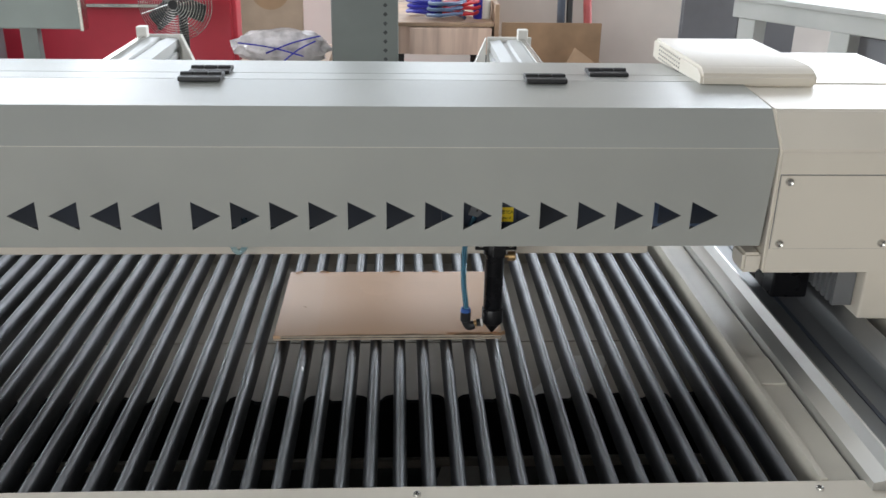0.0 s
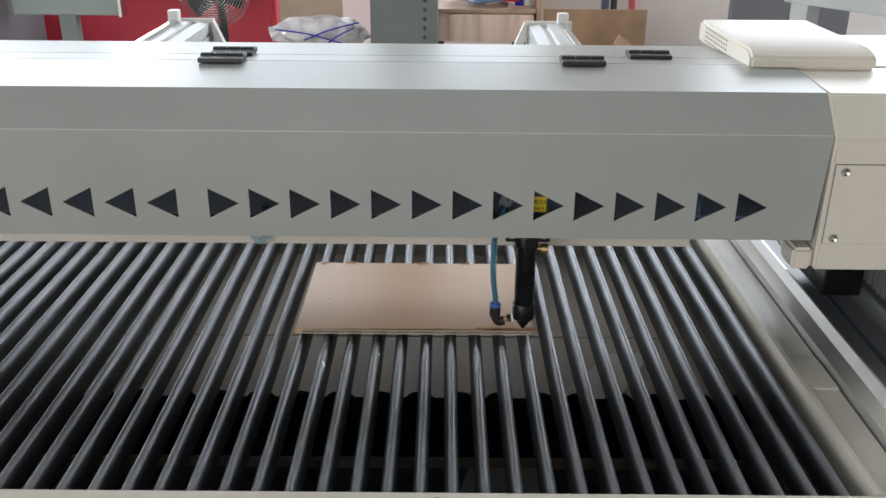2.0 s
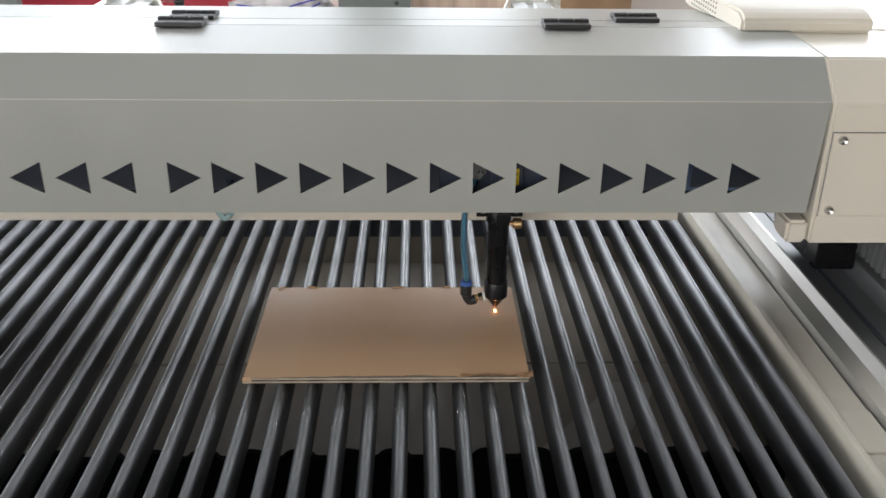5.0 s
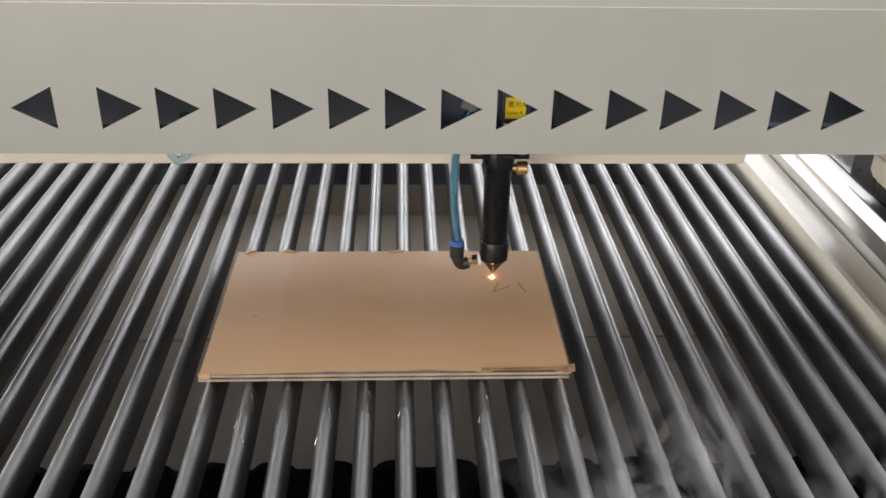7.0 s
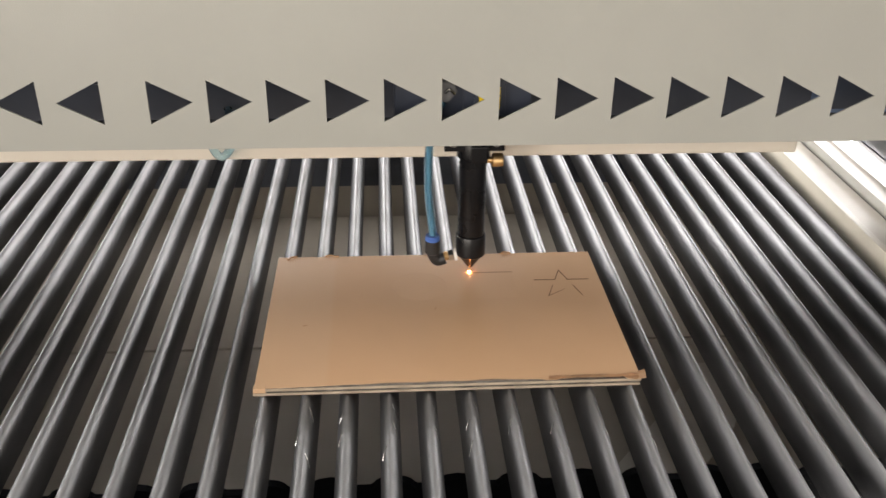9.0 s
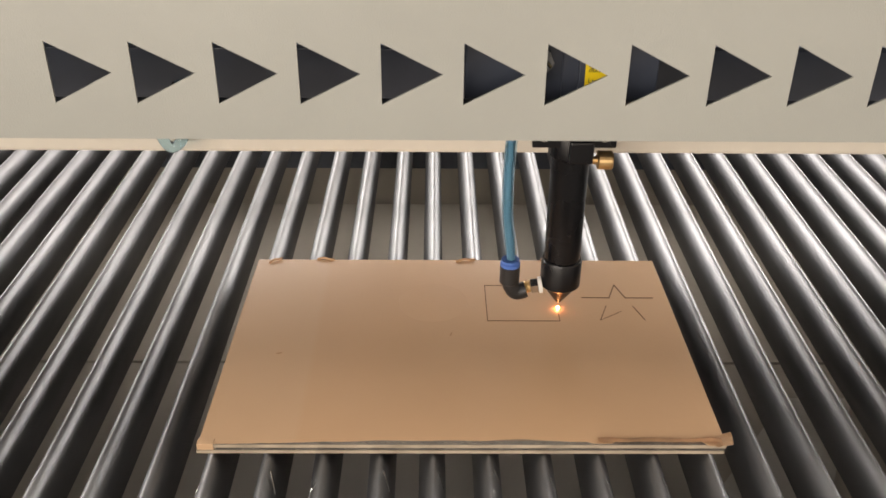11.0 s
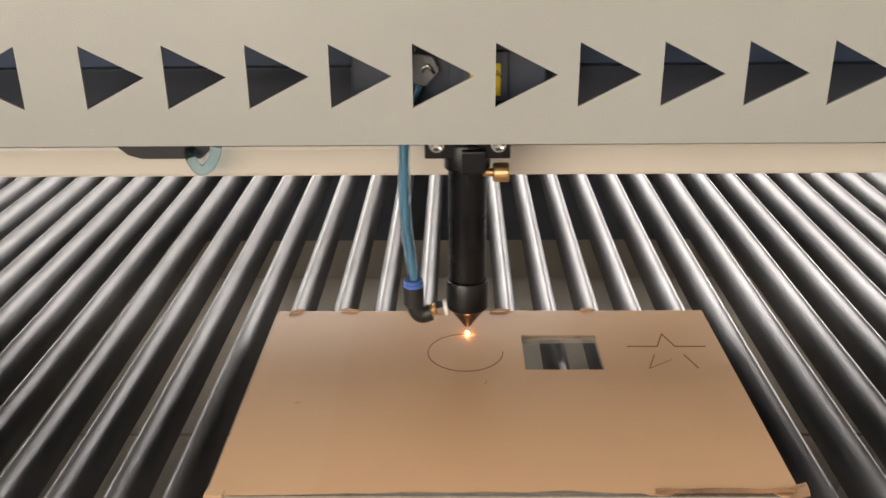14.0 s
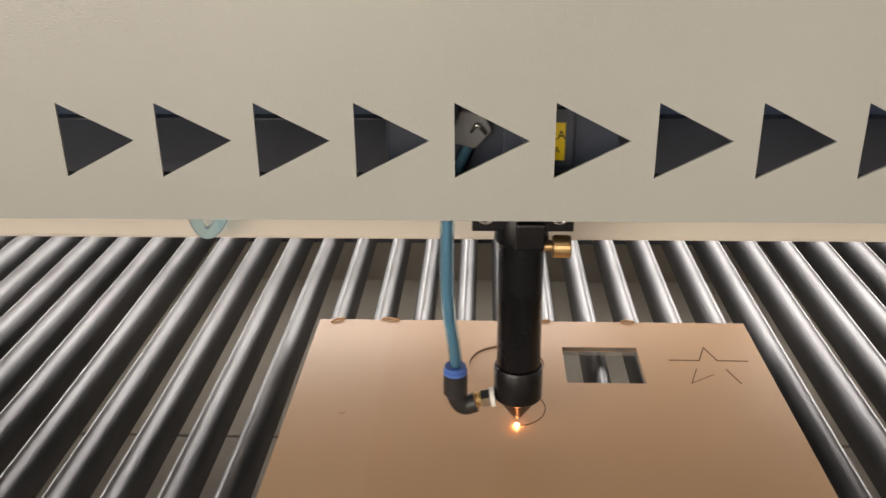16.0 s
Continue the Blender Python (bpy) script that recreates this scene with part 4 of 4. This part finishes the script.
    part("column_body", box(-0.132, 0.132, -0.1, 0.1, 0.0, 2.3, 0.006), POSTPAINT, post)
    for k in range(24):
        part("column_hole", lathe([(0.0095, -0.003), (0.0095, 0.001)], pose(0.081, -0.1, 0.5 + 0.0352 * k, 90, 0, 0), 4), HOLEGREY, post)
    # bench with tools
    bench = thing("workbench", "wooden workbench with striped drawer front", "workbench", pose(0.238, 3.1, 0))
    part("benchtop", box(-0.25, 0.182, -0.33, 0.3, 0.905, 0.922, 0.003), WOODTOP, bench)
    part("drawer_front", box(-0.177, 0.174, -0.335, -0.315, 0.787, 0.900, 0.004), WOOD, bench, "striped wooden drawer front")
    part("drawer_body", box(-0.25, 0.172, -0.31, 0.28, 0.785, 0.902), WOOD, bench)
    part("side_board", box(0.185, 0.205, -0.33, 0.3, 0.0, 1.0, 0.003), WOODTOP, bench)
    for x in (-0.22, 0.15):
        for y in (-0.28, 0.25):
            part("leg", box(x - 0.02, x + 0.02, y - 0.02, y + 0.02, 0, 0.785), BLACKPLASTIC, bench)
    for x, y, z, mat, lab in ((0.13, 2.95, 0.922, BLUECABLE, "blue"), (0.29, 2.9, 0.922, REDCABLE, "red"), (0.22, 2.86, 0.922, INNER, "dark")):
        coil = thing("cable_coil", f"{lab} coiled cable lying on a workbench", "cable", pose(x, y, z))
        pts = []
        rr = random.Random(x * 100)
        for k in range(34):
            a = k * 0.62
            pts.append(((0.07 + 0.012 * rr.random()) * math.cos(a), (0.07 + 0.012 * rr.random()) * math.sin(a), 0.008 + 0.0022 * k + 0.008 * rr.random()))
        part("coil", tube(pts, 0.008, 6, 4), mat, coil, smooth=True)
    for x, mat in ((0.362, BLUECABLE), (0.396, WHITEPLASTIC)):
        tin = thing("spray_can", "blue and white spray can on a workbench", "can", pose(x, 2.9, 0.922))
        part("can", lathe([(0.02, 0), (0.022, 0.004), (0.022, 0.13), (0.012, 0.15), (0.012, 0.165), (0, 0.165)], None, 18), mat, tin, smooth=True)
    # carton
    carton = thing("cardboard_box", "open brown cardboard box on a low stack", "box", pose(0.668, 2.55, 0.5))
    part("back_side", box(-0.225, 0.195, 0.12, 0.125, 0, 0.44), CARD, carton)
    part("front_side", box(-0.2, 0.2, -0.15, -0.145, 0, 0.27), CARD, carton)
    for x in (-0.2, 0.196):
        part("carton_side", box(x, x + 0.004, -0.145, 0.12, 0, 0.28), CARD, carton)
    part("carton_base", box(-0.2, 0.2, -0.15, 0.125, 0, 0.004), CARD, carton)
    part("flap", box(-0.05, 0.05, -0.002, 0.002, 0, 0.12), CARD, carton, m=pose(0.03, -0.14, 0.26, -30, 35, 0))
    stack = thing("wooden_pallet_box", "low wooden box under a carton", "box", pose(0.668, 2.55, 0))
    part("stack_body", box(-0.25, 0.25, -0.2, 0.2, 0, 0.5, 0.005), CARDPALE, stack)
    for x, dx, r, mat, nm, lab in ((0.748, 0.0, 0.018, INNER2, "leaning_tube", "dark blue plastic tube leaning on the wall"), (0.786, 0.0, 0.014, BLACKPLASTIC, "leaning_tube", "black plastic tube leaning on the wall"), (0.925, -0.12, 0.019, PINK, "leaning_tube", "faded red tube leaning on the wall")):
        pipe = thing(nm, lab, "tube", pose(x, 2.9, 0))
        part("tube_body", tube([(0.0, 0, 0), (dx * 0.5, 0.12, 1.0), (dx, 0.26, 2.1)], r, 14, 4), mat, pipe, smooth=True)
    tagged(new("wall_partition", mesh_of("wall_partition", box(0.476, 1.353, 3.2, 3.38, 0, HALL[4]), WALLPAINT)), "off-white plastered partition wall", "wall", kind="structure")
    for x in (1.66, 1.975):
        locker = thing("steel_locker", "grey steel locker with closed door", "locker", pose(x, 3.9, 0), group="row of lockers")
        part("body", box(-0.155, 0.155, -0.22, 0.22, 0, 1.9, 0.004), LOCKER, locker)
        part("door", box(-0.148, 0.148, -0.234, -0.22, 0.05, 1.86, 0.003), LOCKER, locker)
        part("latch", box(0.06, 0.09, -0.242, -0.234, 1.0, 1.04, 0.002), STEEL, locker)
    # pale steel machine frame beside the hall's pillars
    fr = thing("machine_frame", "pale grey welded steel machine frame", "frame", pose(1.28, 2.1, 0, 0, 0, -56))
    part("top_rail", box(-0.06, 1.5, -0.04, 0.04, 1.05, 1.11, 0.004), FRAMEPAINT, fr)
    part("tabletop", box(-0.1, 1.55, -0.05, 0.8, 1.11, 1.13, 0.004), FRAMEPAINT, fr)
    for x in (0.0, 0.36, 1.0):
        part("leg", box(x - 0.035, x + 0.035, -0.035, 0.035, 0, 1.05, 0.004), FRAMEPAINT, fr)
        part("rear_leg", box(x - 0.035, x + 0.035, 0.70, 0.77, 0, 1.11, 0.004), FRAMEPAINT, fr)
    part("infill_panel", box(0.40, 0.96, 0.02, 0.03, 0.2, 1.04, 0.002), LOCKER, fr, "grey infill panel")
    part("lower_rail", box(0.0, 1.0, -0.03, 0.03, 0.15, 0.22, 0.004), FRAMEPAINT, fr)
    # two aluminium arms on their own trestles
    for x, s in ((-0.545, 1), (0.276, -1)):
        arm = thing("aluminium_arm", "slotted aluminium profile arm with white end bracket", "profile arm", pose(x, 0, Z0 - 0.024), group="pair of profile arms")
        prof = [(-0.045, 0.20), (0.045, 0.20), (0.045, 0.215), (0.040, 0.217), (0.040, 0.223), (0.045, 0.225), (0.045, 0.24), (0.040, 0.242), (0.040, 0.248), (0.045, 0.25), (0.045, 0.268), (0.02, 0.272), (0.016, 0.266), (0.006, 0.266), (0.002, 0.272), (-0.03, 0.272), (-0.045, 0.268), (-0.045, 0.25), (-0.040, 0.248), (-0.040, 0.242), (-0.045, 0.24), (-0.045, 0.225), (-0.040, 0.223), (-0.040, 0.217), (-0.045, 0.215)]
        part("profile", extrude_y([(p * s, q) for p, q in prof], 0.62, 1.02), ALU, arm, "slotted aluminium profile")
        part("rail", box(-0.028 * s - 0.006, -0.028 * s + 0.006, 0.62, 1.0, 0.272, 0.28, 0.001), STEEL, arm)
        part("end_bracket", box(-0.05, 0.055, 1.02, 1.026, 0.14, 0.278, 0.002), WHITEPLASTIC, arm, "white end bracket")
        part("gusset", extrude_y([(0.055 * s, 0.278), (0.10 * s, 0.17), (0.055 * s, 0.17)], 1.0, 1.02), WHITEPLASTIC, arm)
        part("stop_block", box(-0.03 * s - 0.012, -0.03 * s + 0.012, 0.985, 1.01, 0.275, 0.30, 0.003), WHITEPLASTIC, arm)
        part("trestle", box(-0.04, 0.04, 0.94, 1.01, -0.876, 0.20, 0.003), FRAMEPAINT, arm)


POSTPAINT2 = material("pale grey green paint", (0.27, 0.31, 0.29), 0.45, vary=0.05, scale=4)
FILMWHITE = material("crumpled film", (0.62, 0.58, 0.58), 0.22, vary=0.15, scale=18, bump=0.5, bump_scale=60)
HOLEGREY = material("hole in the column", (0.05, 0.055, 0.055), 0.6, vary=0.2, scale=40)

machine = build_machine()
gantry = build_gantry()
head = build_head()
sheet = build_sheet()
square_piece = build_square_piece()
round_piece = build_round_piece()
build_background()
spark = part("laser_spark", lathe([(0, -0.0011), (0.0008, -0.0008), (0.0011, 0.0), (0.0008, 0.0008), (0, 0.0011)], None, 14), SPARK, head, "orange glowing laser spot", smooth=True)
build_bars(machine)


def build_smoke(seed):
    wisp = thing("smoke_wisp", "thin pale wisp of laser smoke drifting over the slats", "smoke", pose(0.2, BEDY - 0.08, Z0 - 0.12))
    bm = bmesh.new()
    rows = []
    for i in range(25):
        u = i / 24 * 2 - 1
        rows.append([bm.verts.new((u * 0.14, v * 0.075, 0.016 * noise.noise((u * 2.1, v * 1.7, seed)) + 0.01 * u * v)) for v in [k / 12 * 2 - 1 for k in range(13)]])
    for a, b in zip(rows, rows[1:]):
        for k in range(12):
            bm.faces.new((a[k], b[k], b[k + 1], a[k + 1]))
    part("wisp", bm, SMOKE, wisp, smooth=True)
    return wisp


smoke = [build_smoke(s * 3.7) for s in range(4)]


# ---- movement ----
def tip(t):
    """Where the beam meets the sheet at t seconds."""
    if t >= RINGTIMES[0]:
        return ring_at(RING, 90 - 360 * (t - RINGTIMES[0]) / (RINGTIMES[1] - RINGTIMES[0]))
    if CIRCTIMES[0] <= t <= CIRCTIMES[1]:
        return ring_at(CIRC, -360 * (t - CIRCTIMES[0]) / (CIRCTIMES[1] - CIRCTIMES[0]))
    keys = [(0.0, PARK), (3.85, PARK)] + list(zip(STARTIMES, STARLINE)) + [(8.24, STARLINE[-1])] + list(zip(SQTIMES, SQLINE)) + [(11.72, SQLINE[-1]), (CIRCTIMES[0] - 0.04, ring_at(CIRC, 0)), (CIRCTIMES[0], ring_at(CIRC, 0)), (CIRCTIMES[1], ring_at(CIRC, 0)), (14.62, ring_at(CIRC, 0)), (RINGTIMES[0], ring_at(RING, 90))]
    for (a, p), (b, q) in zip(keys, keys[1:]):
        if a <= t <= b:
            u = (t - a) / max(b - a, 1e-6)
            return (p[0] + (q[0] - p[0]) * u, p[1] + (q[1] - p[1]) * u)
    return keys[-1][1]


def burning(t):
    return any(a <= t <= b for a, b in ((STARTIMES[0], STARTIMES[-1]), (SQTIMES[0], SQTIMES[-1]), CIRCTIMES, (RINGTIMES[0] - 0.03, 20)))


def motions():
    times = [i / 10 for i in range(161)]
    walk(gantry, [(t, pose(0, tip(t)[1] - HEADY, Z0)) for t in times])
    walk(head, [(t, pose(tip(t)[0] - HEADX, tip(t)[1] - HEADY, Z0)) for t in times])
    on, off = pose(HEADX, HEADY, 0.0012), pose(HEADX, HEADY, 0.034)
    walk(spark, [(t, on if burning(t) else off) for t in times])
    for ob, mid, ang, t in STROKES:
        low, high = pose(*mid, -0.0012, 0, 0, ang), pose(*mid, 0.00022, 0, 0, ang)
        walk(ob, [(0.0, low), (max(0.03, t - 0.07), low), (t, high), (16.0, high)] if t < 15.99 else [(0.0, low), (16.0, low)])
    cx, cy = (SQ[0] + SQ[1]) / 2, (SQ[2] + SQ[3]) / 2
    gx = BARX + BARP * 2.5 if abs(BARX + BARP * 2.5 - cx) < BARP else BARX + BARP * 1.5
    walk(square_piece, [(0.0, pose(cx, cy, Z0)), (11.54, pose(cx, cy, Z0)), (11.66, pose(cx - 0.004, cy - 0.002, Z0 - 0.012, 8, 48, 0)), (11.80, pose(gx, cy, Z0 - 0.045, 4, 84, 0)), (11.93, pose(gx, cy, Z0 - 0.13, 0, 80, 0)), (12.05, pose(gx + 0.02, cy, Z0 - 0.185, 0, 20, 0)), (12.15, pose(gx + 0.03, cy, Z0 - 0.194)), (16.0, pose(gx + 0.03, cy, Z0 - 0.194))])
    rx = CIRC[0]
    walk(round_piece, [(0.0, pose(rx, CIRC[1], Z0)), (14.58, pose(rx, CIRC[1], Z0)), (14.66, pose(rx + 0.001, CIRC[1], Z0 - 0.008, 4, 42, -12)), (14.72, pose(rx + 0.002, CIRC[1], Z0 - 0.010, 6, 62, -14)), (14.82, pose(rx + 0.001, CIRC[1] - 0.001, Z0 - 0.006, 4, 34, -8)), (14.92, pose(rx, CIRC[1] - 0.0006, Z0 - 0.0012, 0, 0, 0)), (16.0, pose(rx, CIRC[1] - 0.0006, Z0 - 0.0012, 0, 0, 0))])

    drifts = (((0.16, -0.20, 20), (0.27, -0.17, 35), (0.36, -0.12, 50)), ((0.13, -0.26, -20), (0.20, -0.25, 0), (0.30, -0.22, 20)), ((0.20, -0.13, 70), (0.30, -0.20, 60), (0.40, -0.20, 40)), ((0.24, -0.27, 10), (0.34, -0.24, 25), (0.44, -0.16, 40)))
    for k, (ob, (a, b, c)) in enumerate(zip(smoke, drifts)):
        hid = pose(0.2, BEDY - 0.08, Z0 - 0.12)
        tilt = 25 + 6 * k
        walk(ob, [(0.0, hid), (5.9, hid), (6.3, pose(a[0], a[1], Z0 + 0.035, tilt, 0, a[2])), (7.7, pose(b[0], b[1], Z0 + 0.045 + 0.01 * k, tilt + 8, 6, b[2])), (9.3, pose(c[0], c[1], Z0 + 0.05, tilt, 0, c[2])), (10.6, hid), (16.0, hid)])


motions()
